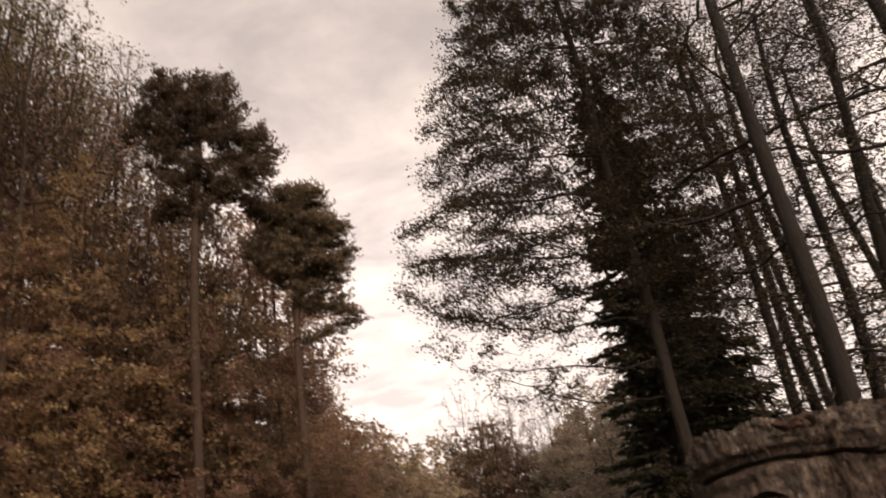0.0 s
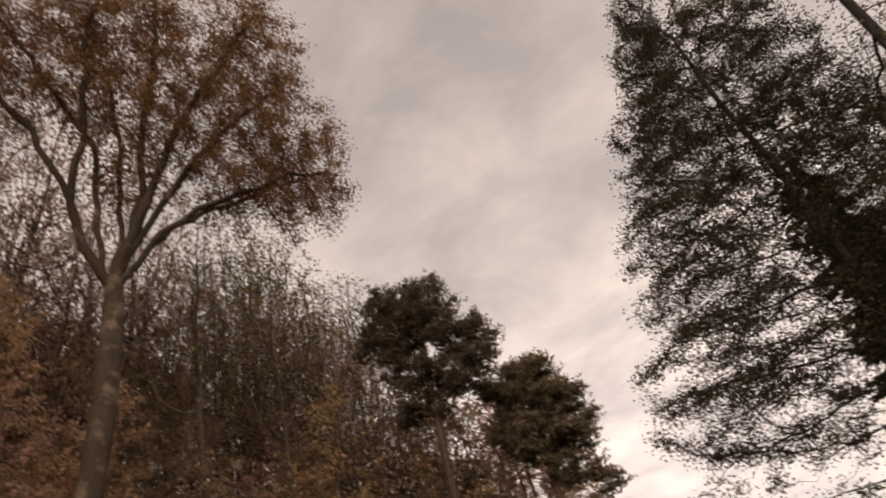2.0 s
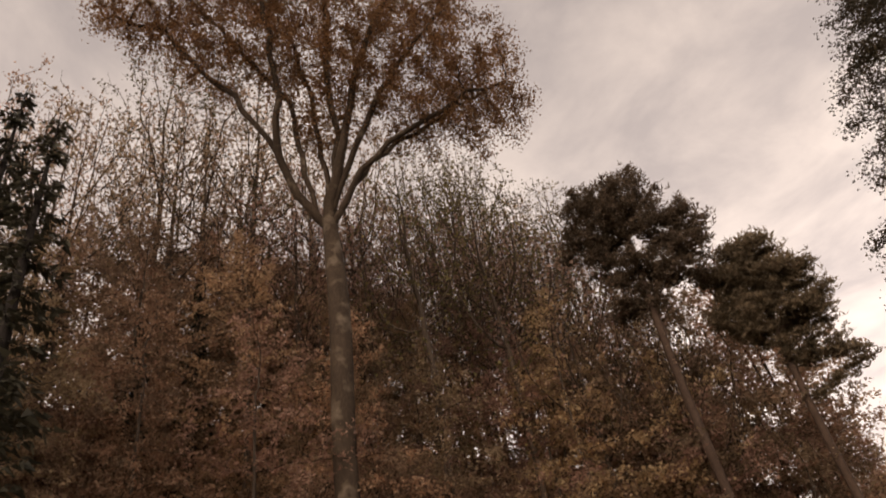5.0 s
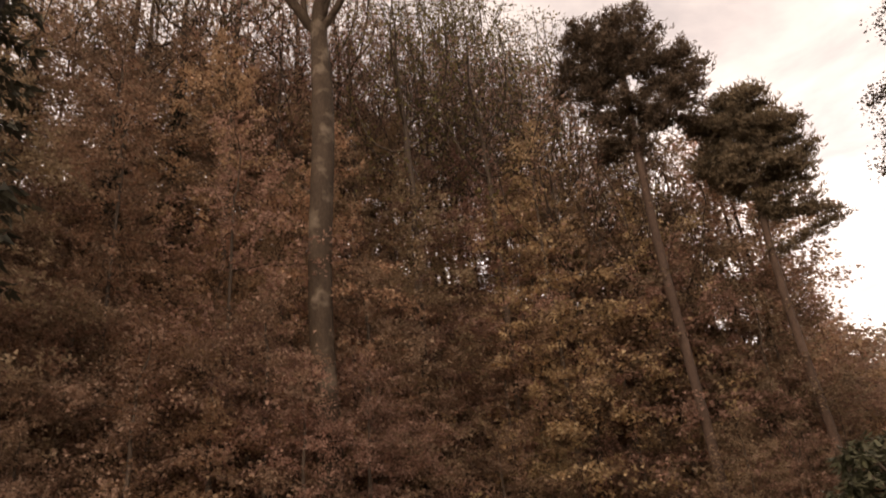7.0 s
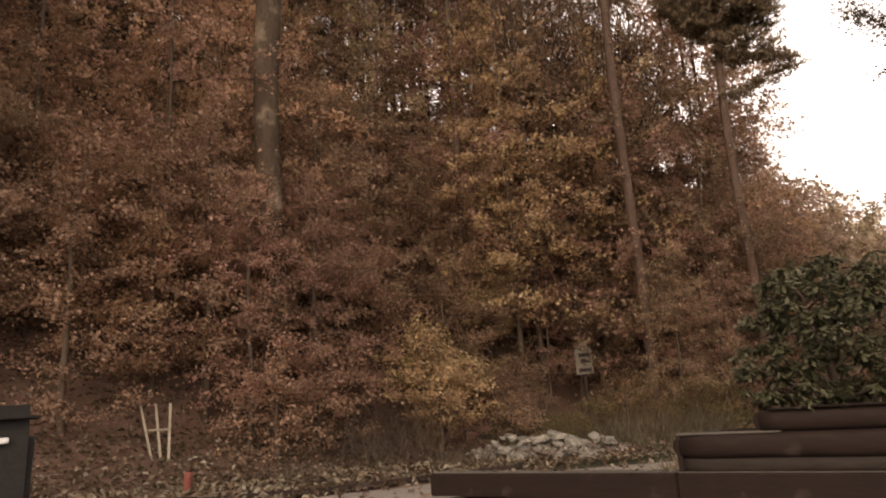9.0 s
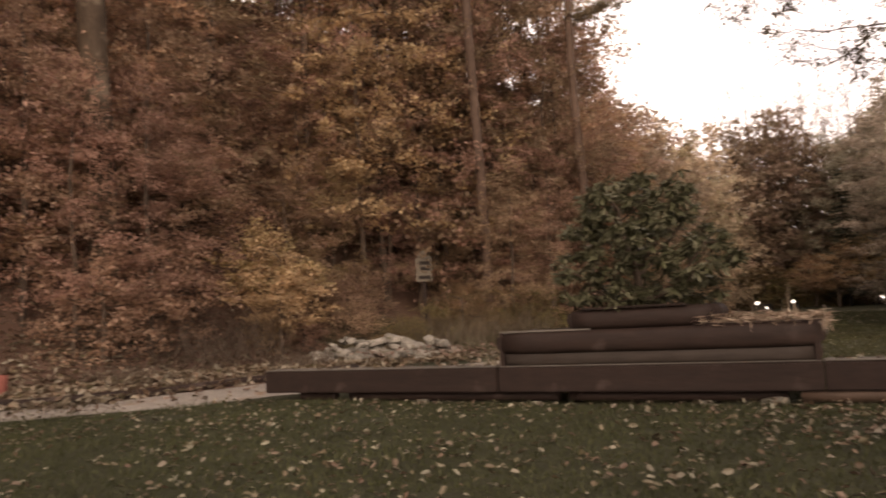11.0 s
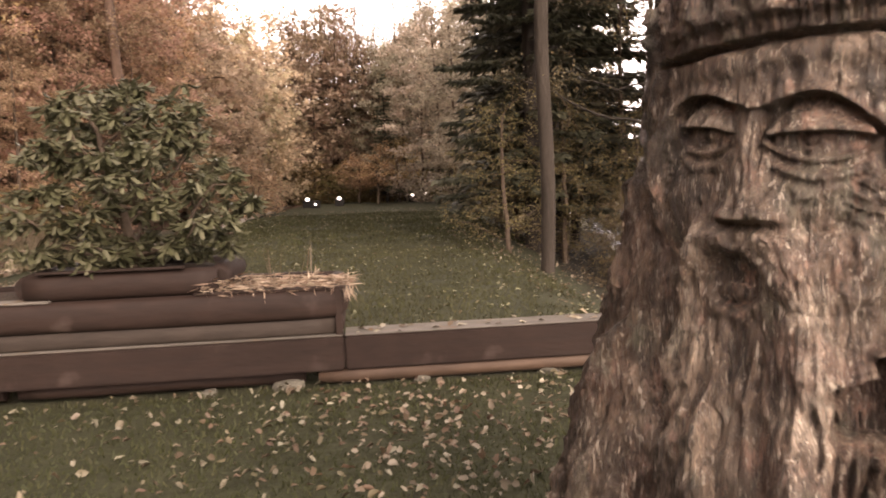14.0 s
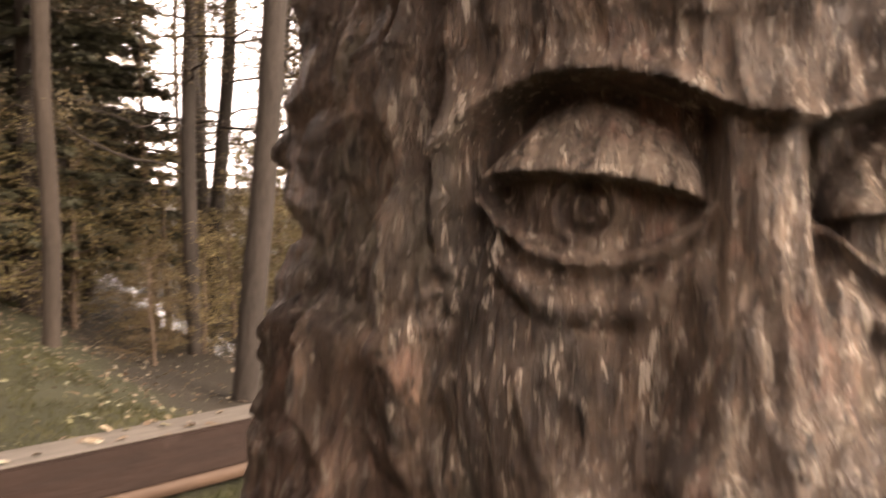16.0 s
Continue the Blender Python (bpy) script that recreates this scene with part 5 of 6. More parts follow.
# bare trees of the hilltop and of the far wood
def bare_sort(seed, h, wide, leaves, name, leafmat):
    r = np.random.default_rng(seed)
    trunk = upright(h * 0.55, 9, 0.12, r)
    goals = np.concatenate([blob(640, r, (0, 0, h * 0.74), (wide, wide, h * 0.28)), blob(80, r, (0, 0, h * 0.45), (wide * 0.7, wide * 0.7, h * 0.15))])
    nodes, par = colonize(trunk, goals, 0.42, 0.44, 60, 0.55, r, jitter=0.07)
    rad = thickness(par, 0.008, 2.2, 0.085)
    wood = wood_mesh(name + "_wood", nodes, par, rad, TWIG)
    leaf = leaves_on(name + "_crown", nodes, par, rad, leafmat, leaves, 0.03, 0.4, 0.12, r, 0.8, 0.6, far=True)
    return wood, leaf


BARE = [bare_sort(401, 15, 2.6, 2500, "bare_a", LEAF_BROWN), bare_sort(402, 17, 2.2, 1700, "bare_b", LEAF_OLIVE), bare_sort(403, 13, 3.0, 3000, "bare_c", LEAF_BROWN)]
r4 = np.random.default_rng(44)
spots = []
for k in range(38):
    yy = r4.uniform(-5, 24)
    spots.append((float(toe(yy)) - r4.uniform(7.5, 13), yy, r4.uniform(1.1, 1.45)))
for k, (x, y, s) in enumerate(spots):
    if y < 4.5 and k % 3:
        continue
    w, lf = BARE[k % 3]
    tree("bare_tree", "slim nearly leafless tree high on the wooded slope", "tree", "trunk", w, lf, on_ground(x, y), float(r4.uniform(0, 360)), s, "bare trees on the slope")
for x, y, s in ((7.4, 13.8, 0.72), (8.9, 15.6, 0.78)):
    tree("bare_tree", "thin half-bare tree beside the stream", "tree", "trunk", *BARE[1], on_ground(x, y), x * 47, s, "trees along the stream")
for x, y, s, k in ((-24.0, 2.4, 1.5, 1), (-22.8, 4.2, 1.55, 0), (-22.0, 6.5, 1.6, 1), (-21.4, 8.6, 1.6, 2), (-20.8, 10.6, 1.55, 0)):
    tree("bare_tree", "tall thin-crowned tree on the crest of the slope", "tree", "trunk", *BARE[k], on_ground(x, y), x * 47, s, "bare trees on the slope")
for k in range(16):
    x, y = -3.5 + k * 0.65 + r4.uniform(-0.4, 0.4), r4.uniform(46, 50)
    w, lf = BARE[k % 3]
    tree("bare_tree", "autumn tree with thin crown at the far end of the meadow", "tree", "trunk", w, lf, on_ground(x, y), float(r4.uniform(0, 360)), float(r4.uniform(0.8, 1.02)), "trees at the meadow's end")


# young beeches that keep their brown leaves
def beech_sort(seed, h, wide, count, mat, name, low=0.12, size=0.115, cut=0.0):
    r = np.random.default_rng(seed)
    trunk = upright(h * 0.8, 9, 0.10, r)
    goals = []
    for q in np.linspace(low, 1.0, 10):
        w = wide * (0.55 + 0.75 * math.sin(math.pi * min(1, q * 0.85 + 0.1)) - 0.35 * q)
        goals.append(blob(42, r, (r.normal(0, 0.3), r.normal(0, 0.3), h * q), (w, w, 0.28 + 0.035 * h)))
    nodes, par = colonize(trunk, np.concatenate(goals), 0.26, 0.32, 30, 0.02, r)
    rad = thickness(par, 0.006, 2.2, 0.075)
    wood = wood_mesh(name + "_wood", nodes, par, rad, TWIG, 0.03, cut)
    leaf = leaves_on(name + "_crown", nodes, par, rad, mat, count, 0.02, 0.40, size, r, 0.5, 0.62, far=True)
    return wood, leaf


BEECH = [beech_sort(501, 6.0, 2.0, 10000, LEAF_BROWN, "beech_a", 0.10, 0.092, 0.012), beech_sort(502, 5.0, 1.9, 9500, LEAF_ORANGE, "beech_b", 0.10, 0.087, 0.012), beech_sort(503, 7.5, 2.2, 10500, LEAF_BROWN, "beech_c", 0.22, 0.093, 0.012), beech_sort(504, 4.0, 1.7, 9000, LEAF_OLIVE, "beech_d", 0.10, 0.082, 0.012)]
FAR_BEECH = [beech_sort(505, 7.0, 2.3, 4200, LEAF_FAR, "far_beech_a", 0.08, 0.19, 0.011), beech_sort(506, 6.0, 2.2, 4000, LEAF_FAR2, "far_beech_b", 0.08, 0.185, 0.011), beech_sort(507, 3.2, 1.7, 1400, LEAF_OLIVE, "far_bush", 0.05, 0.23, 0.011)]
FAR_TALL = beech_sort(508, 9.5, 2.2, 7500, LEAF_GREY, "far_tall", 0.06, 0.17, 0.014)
r5 = np.random.default_rng(57)
rows = []
for row, (back, n, smin, smax) in enumerate(((3.5, 17, 0.6, 0.95), (4.7, 19, 0.9, 1.15), (6.6, 17, 0.95, 1.3))):
    for k in range(n):
        yy = -9 + 38 * (k + r5.uniform(0.1, 0.9)) / n
        xx = float(toe(yy)) - back + r5.uniform(-0.8, 0.8)
        # keep the trunk of the oak and the notice board clear
        if np.hypot(xx + 14.8, yy - 4.8) < 0.9 or abs((xx - 0.0) * 0.888 + (yy + 7.1) * 0.46) < 1.7 and yy > 4 and np.hypot(xx, yy + 7) < 25.5 or abs(xx * 0.496 + (yy + 7.1) * 0.868) < 1.5 and np.hypot(xx, yy + 7.1) < 18.8:
            continue
        rows.append((xx, yy, r5.uniform(smin, smax)))
for k, (x, y, s) in enumerate(rows):
    low = x > float(toe(y)) - 4.4
    j = int(r5.choice(4, p=(0.12, 0.48, 0.10, 0.30) if low and y < 6 else (0.30, 0.36, 0.24, 0.10) if y < 10 else (0.46, 0.08, 0.40, 0.06)))
    if not -3.4 < y < 22.5:
        continue
    tree("young_beech", ("young beech keeping dense brown leaves on the slope", "young beech with bright orange leaves on the slope", "tall young beech with russet brown leaves", "young tree with olive-brown leaves at the slope's foot")[j], "tree", "trunk", *BEECH[j], on_ground(x, y), float(r5.uniform(0, 360)), s, "young beeches on the slope")
for x, y, s, j in ((-8.3, 14.6, 0.75, 2), (-7.6, 16.4, 0.85, 0), (-14.2, 3.6, 0.85, 2), (-16.2, 2.4, 1.25, 1), (-13.8, 5.3, 0.88, 2), (-15.4, 3.3, 1.05, 2), (-16.0, 0.3, 1.1, 0), (-15.2, 6.6, 1.2, 2), (-19.2, -3.4, 1.15, 2), (-20.4, -2.2, 1.1, 0), (-20.8, -0.4, 1.15, 2), (-19.6, -0.9, 1.0, 0), (-21.4, 1.6, 1.1, 2), (-20.2, -4.2, 1.2, 2), (-18.4, -1.6, 1.1, 1)):
    tree("young_beech", "young beech on the upper slope, brown-leaved", "tree", "trunk", *BEECH[j], on_ground(x, y), x * 40, s, "young beeches on the slope")
MID = [beech_sort(511, 12.5, 3.0, 9000, LEAF_BROWN, "mid_beech_a", 0.12, 0.137, 0.014), beech_sort(512, 14.0, 2.8, 8800, LEAF_ORANGE, "mid_beech_b", 0.2, 0.132, 0.014)]
for k in range(27):
    yy = -4 + 30 * (k + r5.uniform(0.1, 0.9)) / 27
    xx = float(toe(yy)) - (4.6, 7.0, 9.2)[k % 3] + r5.uniform(-0.7, 0.7)
    if np.hypot(xx + 14.8, yy - 4.8) < 1.6:
        continue
    tree("beech", "tall beech with brown leaves on the wooded slope", "tree", "trunk", *MID[k % 2], on_ground(xx, yy), float(r5.uniform(0, 360)), float(r5.uniform(0.85, 1.1)) * (1, 1, 0.92)[k % 3], "beeches on the slope")
for x, y, s in ((-8.4, 20.5, 0.98), (-9.6, 21.0, 1.1), (-10.6, 19.6, 1.2), (-9.0, 23.5, 1.0), (-7.9, 22.6, 0.78), (-7.2, 21.3, 0.6), (-11.5, 18.2, 1.2), (-12.4, 16.2, 1.2), (-13.3, 14.0, 1.2), (-10.2, 17.0, 1.0), (-8.2, 18.4, 0.85), (-12.6, 17.4, 1.1), (-11.2, 18.4, 0.95), (-14.6, 14.8, 1.05), (-10.4, 20.4, 1.1), (-7.2, 24.0, 0.6)):
    tree("beech", "tall beech with brown leaves beside the pines", "tree", "trunk", *MID[int(x * 10) % 2], on_ground(x, y), x * 77, s, "beeches on the slope")
for x, y, s in ((-9.0, 22.5, 1.42), (-11.2, 21.0, 1.45), (-8.8, 24.0, 1.08), (-12.8, 19.0, 1.3), (-14.0, 17.0, 1.1), (-10.2, 24.5, 1.45), (-15.5, 14.0, 1.0), (-16.5, 11.0, 0.95), (-8.0, 25.5, 0.85), (-11.5, 23.6, 1.5), (-13.2, 22.0, 1.5), (-9.6, 26.5, 1.45)):
    tree("beech", "very tall brown-leaved beech rising behind the pines", "tree", "trunk", *MID[int(y * 10) % 2], on_ground(x, y), x * 53, s, "beeches on the slope")
for x, y, s in ((-13.2, 15.2, 1.35), (-15.0, 13.0, 1.4), (-12.0, 17.4, 1.3), (-16.4, 10.0, 1.35), (-10.8, 18.4, 1.15), (-17.8, 17.0, 1.4), (-19.0, 19.5, 1.4), (-16.8, 18.4, 1.4), (-15.6, 20.2, 1.4), (-20.0, 16.0, 1.4), (-16.6, 22.0, 1.4), (-13.4, 18.4, 1.15), (-12.3, 19.6, 1.15), (-14.3, 16.2, 1.2), (-11.6, 20.6, 1.1)):
    tree("bare_tree", "slim nearly leafless tree beside the pines", "tree", "trunk", *BARE[int(y) % 3], on_ground(x, y), x * 31, s, "bare trees on the slope")
for k in range(11):
    yy = 3.5 + 0.9 * k + r5.uniform(-0.4, 0.4)
    xx = float(toe(yy)) - 11.0 + r5.uniform(-1.2, 1.2)
    tree("beech", "brown-leaved beech high on the wooded slope", "tree", "trunk", *MID[k % 2], on_ground(xx, yy), float(r5.uniform(0, 360)), float(r5.uniform(0.8, 1.0)), "beeches on the slope")
UPPER = beech_sort(513, 12.5, 3.2, 6500, LEAF_BROWN, "upper_beech", 0.10, 0.17, 0.016)
for k in range(14):
    yy = 0.5 + 1.1 * k + r5.uniform(-0.4, 0.4)
    xx = float(toe(yy)) - 12.6 + r5.uniform(-1.3, 1.3)
    tree("beech", "brown-leaved beech near the crest of the slope", "tree", "trunk", *UPPER, on_ground(xx, yy), float(r5.uniform(0, 360)), float(r5.uniform(0.8, 1.05)), "beeches on the slope")
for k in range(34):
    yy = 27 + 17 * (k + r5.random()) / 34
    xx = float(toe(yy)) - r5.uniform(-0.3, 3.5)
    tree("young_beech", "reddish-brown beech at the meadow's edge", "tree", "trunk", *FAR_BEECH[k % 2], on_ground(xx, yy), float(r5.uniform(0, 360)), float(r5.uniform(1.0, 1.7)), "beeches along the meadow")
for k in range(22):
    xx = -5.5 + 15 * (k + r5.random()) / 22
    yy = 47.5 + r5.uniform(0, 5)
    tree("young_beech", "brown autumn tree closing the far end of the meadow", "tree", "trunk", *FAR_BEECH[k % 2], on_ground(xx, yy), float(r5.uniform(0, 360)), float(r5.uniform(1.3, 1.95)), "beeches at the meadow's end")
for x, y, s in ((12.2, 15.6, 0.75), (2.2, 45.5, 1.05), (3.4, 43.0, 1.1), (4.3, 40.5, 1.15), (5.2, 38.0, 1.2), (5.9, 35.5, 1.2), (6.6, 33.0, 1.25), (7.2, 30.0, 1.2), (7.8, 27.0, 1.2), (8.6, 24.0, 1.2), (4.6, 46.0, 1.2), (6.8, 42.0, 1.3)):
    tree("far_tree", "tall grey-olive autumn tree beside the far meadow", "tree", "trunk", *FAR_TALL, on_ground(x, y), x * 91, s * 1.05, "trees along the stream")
for k in range(18):
    xx = -4 + k * 0.6 + r5.uniform(-0.3, 0.3)
    yy = 43.5 + r5.uniform(-1.0, 3)
    tree("hedge_bush", "low olive and brown bush at the meadow's far edge", "bush", "stem", *FAR_BEECH[2], on_ground(xx, yy), float(r5.uniform(0, 360)), float(r5.uniform(0.6, 1.0)), "bushes at the meadow's end")

HAZEL = beech_sort(601, 3.0, 1.45, 4200, LEAF_YELLOW, "hazel", 0.42, 0.1)
BROWN_BUSH = beech_sort(604, 2.4, 1.5, 4200, LEAF_BROWN, "brown_bush", 0.05, 0.10)
tree("brown_bush", "rounded dark brown bush at the meadow's edge", "bush", "stem", *BROWN_BUSH, on_ground(-4.4, 29.0), 0, 1.15)
for x, y, s in ((1.6, 40.6, 1.2), (3.0, 41.4, 1.3), (0.4, 41.6, 1.0)):
    tree("yellow_shrub", "yellow-leaved shrub at the meadow's far edge", "shrub", "stem", *HAZEL, on_ground(x, y), x * 70, s, "yellow shrubs")
for x, y, s, tr in ((-13.6, 3.9, 1.0, 20), (-14.0, 6.2, 1.05, 130), (-12.3, 11.4, 0.75, 60), (-12.9, 12.8, 0.8, 200), (-11.7, 10.5, 0.6, 290), (-13.6, 11.3, 0.85, 15), (-13.3, 13.5, 0.65, 100), (-12.6, 8.3, 0.5, 90), (-12.2, 9.0, 0.45, 10), (-9.6, 15.6, 0.7, 40), (-8.8, 16.8, 0.8, 250)):
    tree("brown_bush", "dark brown leafy bush at the foot of the slope", "bush", "stem", *BROWN_BUSH, on_ground(x, y), tr, s, "brown bushes on the slope")
for x, y, s, tr in ((-12.9, 8.9, 1.0, 0), (-13.8, 9.4, 0.95, 80), (-12.3, 8.2, 0.75, 150), (-10.6, 15.9, 0.6, 210)):
    tree("yellow_shrub", "low shrub with pale yellow autumn leaves at the slope's foot", "shrub", "stem", *HAZEL, on_ground(x, y), tr, s, "yellow shrubs")
THICKET = beech_sort(605, 1.9, 1.3, 5200, LEAF_OLIVE, "thicket", 0.05, 0.062)
for x, y, s, tr in ((-9.0, 12.2, 0.9, 0), (-8.3, 13.4, 0.95, 70), (-9.8, 11.6, 0.75, 140), (-7.7, 14.6, 0.9, 200), (-10.4, 10.9, 0.6, 260), (-9.9, 13.0, 0.7, 320)):
    tree("low_shrub", "low dense shrub of olive-brown twigs behind the stones", "shrub", "stem", *THICKET, on_ground(x, y), tr, s, "low shrubs behind the stones")
HAZEL2 = beech_sort(602, 4.2, 1.5, 4200, LEAF_HAZEL, "bank_hazel", 0.15, 0.075)
HAZEL3 = beech_sort(603, 4.6, 1.7, 4000, LEAF_HAZEL, "bank_hazel_pale", 0.2, 0.075)
for x, y, s, k, tr in ((3.2, 9.4, 0.72, 1, 0), (4.9, 11.2, 0.9, 0, 60), (5.3, 12.6, 1.0, 1, 100), (6.6, 11.0, 0.9, 0, 200), (6.2, 8.4, 0.55, 0, 40), (7.3, 9.5, 0.65, 0, 130), (5.5, 9.0, 0.5, 0, 250), (8.8, 11.6, 0.9, 0, 310), (10.8, 13.6, 1.0, 0, 90), (5.0, 7.6, 0.42, 1, 10), (4.2, 13.2, 0.8, 0, 300), (8.2, 10.0, 0.9, 0, 30), (7.5, 14, 1.0, 1, 70), (9.8, 13, 1.1, 0, 10), (4.6, 17, 0.8, 0, 0), (5.2, 21, 0.9, 0, 90), (5.8, 26, 1.0, 0, 180), (6.4, 31, 1.0, 0, 270), (11.5, 17.5, 1.2, 0, 20), (13, 11.5, 1.2, 0, 220), (15, 16, 1.3, 0, 320)):
    tree("bank_shrub", ("olive-brown hazel shrub on the stream bank", "thin hazel with yellowing leaves beside the alder")[k], "shrub", "stem", *(HAZEL2, HAZEL3)[k], on_ground(x, y), tr, s, "shrubs on the bank")


# ---- rhododendron in the planter ----
def rhododendron():
    r = np.random.default_rng(71)
    ob = thing("rhododendron", "bushy rhododendron with drooping olive-green leaves growing in the planter", "shrub", at=(-1.62, 0.62, 0.86))
    goals = np.concatenate([blob(150, r, (0.06, 0, 0.8), (0.82, 0.68, 0.62), 0.5), blob(60, r, (-0.15, 0, 1.05), (0.62, 0.55, 0.42), 0.4), blob(50, r, (0.55, -0.2, 0.42), (0.5, 0.45, 0.36)), blob(45, r, (-0.42, -0.2, 0.4), (0.42, 0.45, 0.34)), blob(40, r, (0, -0.35, 0.34), (0.6, 0.33, 0.3)), blob(70, r, (0.05, 0.1, 0.14), (0.7, 0.42, 0.16)), blob(26, r, (0.1, 0, 0.8), (1.02, 0.75, 0.74), 0.85)])
    nodes, par = colonize([(0, 0, 0), (0.02, 0, 0.12), (0, 0.02, 0.25)], goals, 0.12, 0.14, 30, 0.0, r)
    rad = thickness(par, 0.005, 2.2, 0.05)
    child("stem", wood_mesh("rhododendron_stem", nodes, par, rad, TWIG, 0.01), ob)
    has = np.zeros(len(par), bool)
    has[par[par >= 0]] = True
    tips = nodes[~has]
    tips = np.concatenate([tips, nodes[r.choice(np.where(rad < 0.012)[0], 700)]])
    n, k = len(tips), 7
    at = np.repeat(tips, k, 0) + r.normal(0, 0.015, (n * k, 3))
    a = r.uniform(0, 2 * np.pi, n * k)
    d = np.stack([np.cos(a), np.sin(a), r.normal(-0.30, 0.45, n * k)], 1)
    L = r.uniform(0.08, 0.15, n * k)
    v, f = big_leaves(at, d, np.tile([0.0, 0, 1], (n * k, 1)) + r.normal(0, 0.2, (n * k, 3)), L, L * 0.27, -0.12, -0.4)
    child("foliage", mesh_of("rhododendron_foliage", v, f, LEAF_RHODO), ob)


rhododendron()


# ---- sign, stones, markers, bin, lanterns ----
def notice_board():
    x, y = -11.45, 14.7
    ob = thing("notice_board", "weathered pale wooden notice board with a pointed top on a post", "sign", at=(x, y, float(gz(x, y))), turn=27)
    z = 2.02 - float(gz(x, y))
    part("post", box_bm(-0.05, 0.05, 0.05, 0.13, -0.3, z + 0.3, 0.008), TIMBER, ob)
    panel = part("panel", box_bm(-0.27, 0.27, -0.03, 0.03, z, z + 0.78, 0.008), SIGN_PAINT, ob)
    bm = bmesh.new()
    q = [bm.verts.new(c) for c in ((-0.25, -0.025, z + 0.782), (0.25, -0.025, z + 0.782), (0.06, -0.025, z + 1.05), (-0.06, -0.025, z + 1.05))]
    face = bm.faces.new(q)
    e = bmesh.ops.extrude_face_region(bm, geom=[face])
    for v in e["geom"]:
        if isinstance(v, bmesh.types.BMVert):
            v.co.y += 0.05
    bmesh.ops.recalc_face_normals(bm, faces=bm.faces)
    part("gable", bm, SIGN_PAINT, ob)
    for bx, bz, w in ((0.02, 0.56, 0.38), (0.06, 0.37, 0.32), (0.02, 0.08, 0.40)):
        part("lettering_bar", box_bm(bx - w / 2, bx + w / 2, -0.036, -0.031, z + bz, z + bz + 0.115, 0.001), INK, panel, "dark illegible line of lettering")


notice_board()


def stone_mesh(seed):
    bm = bmesh.new()
    bmesh.ops.create_icosphere(bm, subdivisions=2, radius=0.5)
    for v in bm.verts:
        c = v.co.copy()
        q = noise.noise(c * 1.7 + Vector((seed * 3.1, 0, 0)))
        v.co = c * (1 + 0.45 * q)
        for ax in range(3):
            lim = 0.36 + 0.05 * ((seed * (ax + 2)) % 3)
            v.co[ax] = max(-lim, min(lim, v.co[ax]))
        v.co.z *= 0.7
    me = bpy.data.meshes.new("stone")
    bm.to_mesh(me)
    bm.free()
    me.materials.append(STONE)
    return me


STONES = [stone_mesh(k) for k in range(6)]
r6 = np.random.default_rng(66)
for k in range(84):
    x, y = -11.4 + 3.5 * r6.random(), 7.6 + 2.5 * r6.random()
    s = r6.uniform(0.2, 0.5) * (1.15 if x > -10.2 else 0.85)
    ob = new("stone", STONES[k % 6])
    up = 0.55 * r6.random() * max(0, 1 - abs(y - 8.9) / 1.4)
    ob.matrix_basis = pose(x, y, float(gz(x, y)) + 0.16 * s + up, *r6.uniform(-25, 25, 2), r6.uniform(0, 360)) @ Matrix.Diagonal((s * 1.15, s * 0.9, s * r6.uniform(0.5, 0.9), 1))
    tagged(ob, "pale broken limestone block in a heap beside the path", "stone", "heap of pale stones")


ob = new("stone", STONES[2])
ob.matrix_basis = pose(-11.85, 0.62, float(gz(-11.85, 0.62)) + 0.03, 5, 0, 40) @ Matrix.Diagonal((0.2, 0.14, 0.14, 1))
tagged(ob, "single pale stone lying at the foot of the marker post", "stone")

for x, s in ((-0.42, 0.20), (-0.98, 0.15), (0.55, 0.12), (1.52, 0.15), (1.95, 0.11), (-2.6, 0.14), (-3.9, 0.13)):
    me = STONES[int(abs(x) * 10) % 6].copy()
    me.materials[0] = STONE_DARK
    ob = new("footing_stone", me)
    ob.matrix_basis = pose(x, 0.02, float(gz(x, 0.0)) + 0.06 * s, 8, -6, x * 90) @ Matrix.Diagonal((s * 1.4, s, s * 0.9, 1))
    tagged(ob, "small dark stone wedged under the timber edging", "stone", "stones under the edging")


def stump_fungus():
    """Lumpy brown brackets on the broken rim of the stump."""
    ob = thing("bracket_fungus", "clump of reddish-brown bracket fungus on the stump's rim", "fungus", at=(1.40, -3.44, 1.895))
    r = random.Random(12)
    for k in range(7):
        bm = bmesh.new()
        a, q = radians(211.5) + 0.66 + 0.055 * k, 0.468 - 0.02 * (k % 3)
        c = Vector((q * math.cos(a), q * math.sin(a), 0.012 * (k % 3) + 0.012 * r.random()))
        bmesh.ops.create_icosphere(bm, subdivisions=3, radius=r.uniform(0.028, 0.046))
        for v in bm.verts:
            v.co *= 1 + 0.35 * noise.noise(v.co * 110) + 0.8 * noise.noise(v.co * 34 + Vector((k * 2.3, 0, 0)))
            v.co.z *= 0.6
            v.co += c
        for f in bm.faces:
            f.smooth = True
        part("bracket", bm, FUNGUS, ob)


stump_fungus()


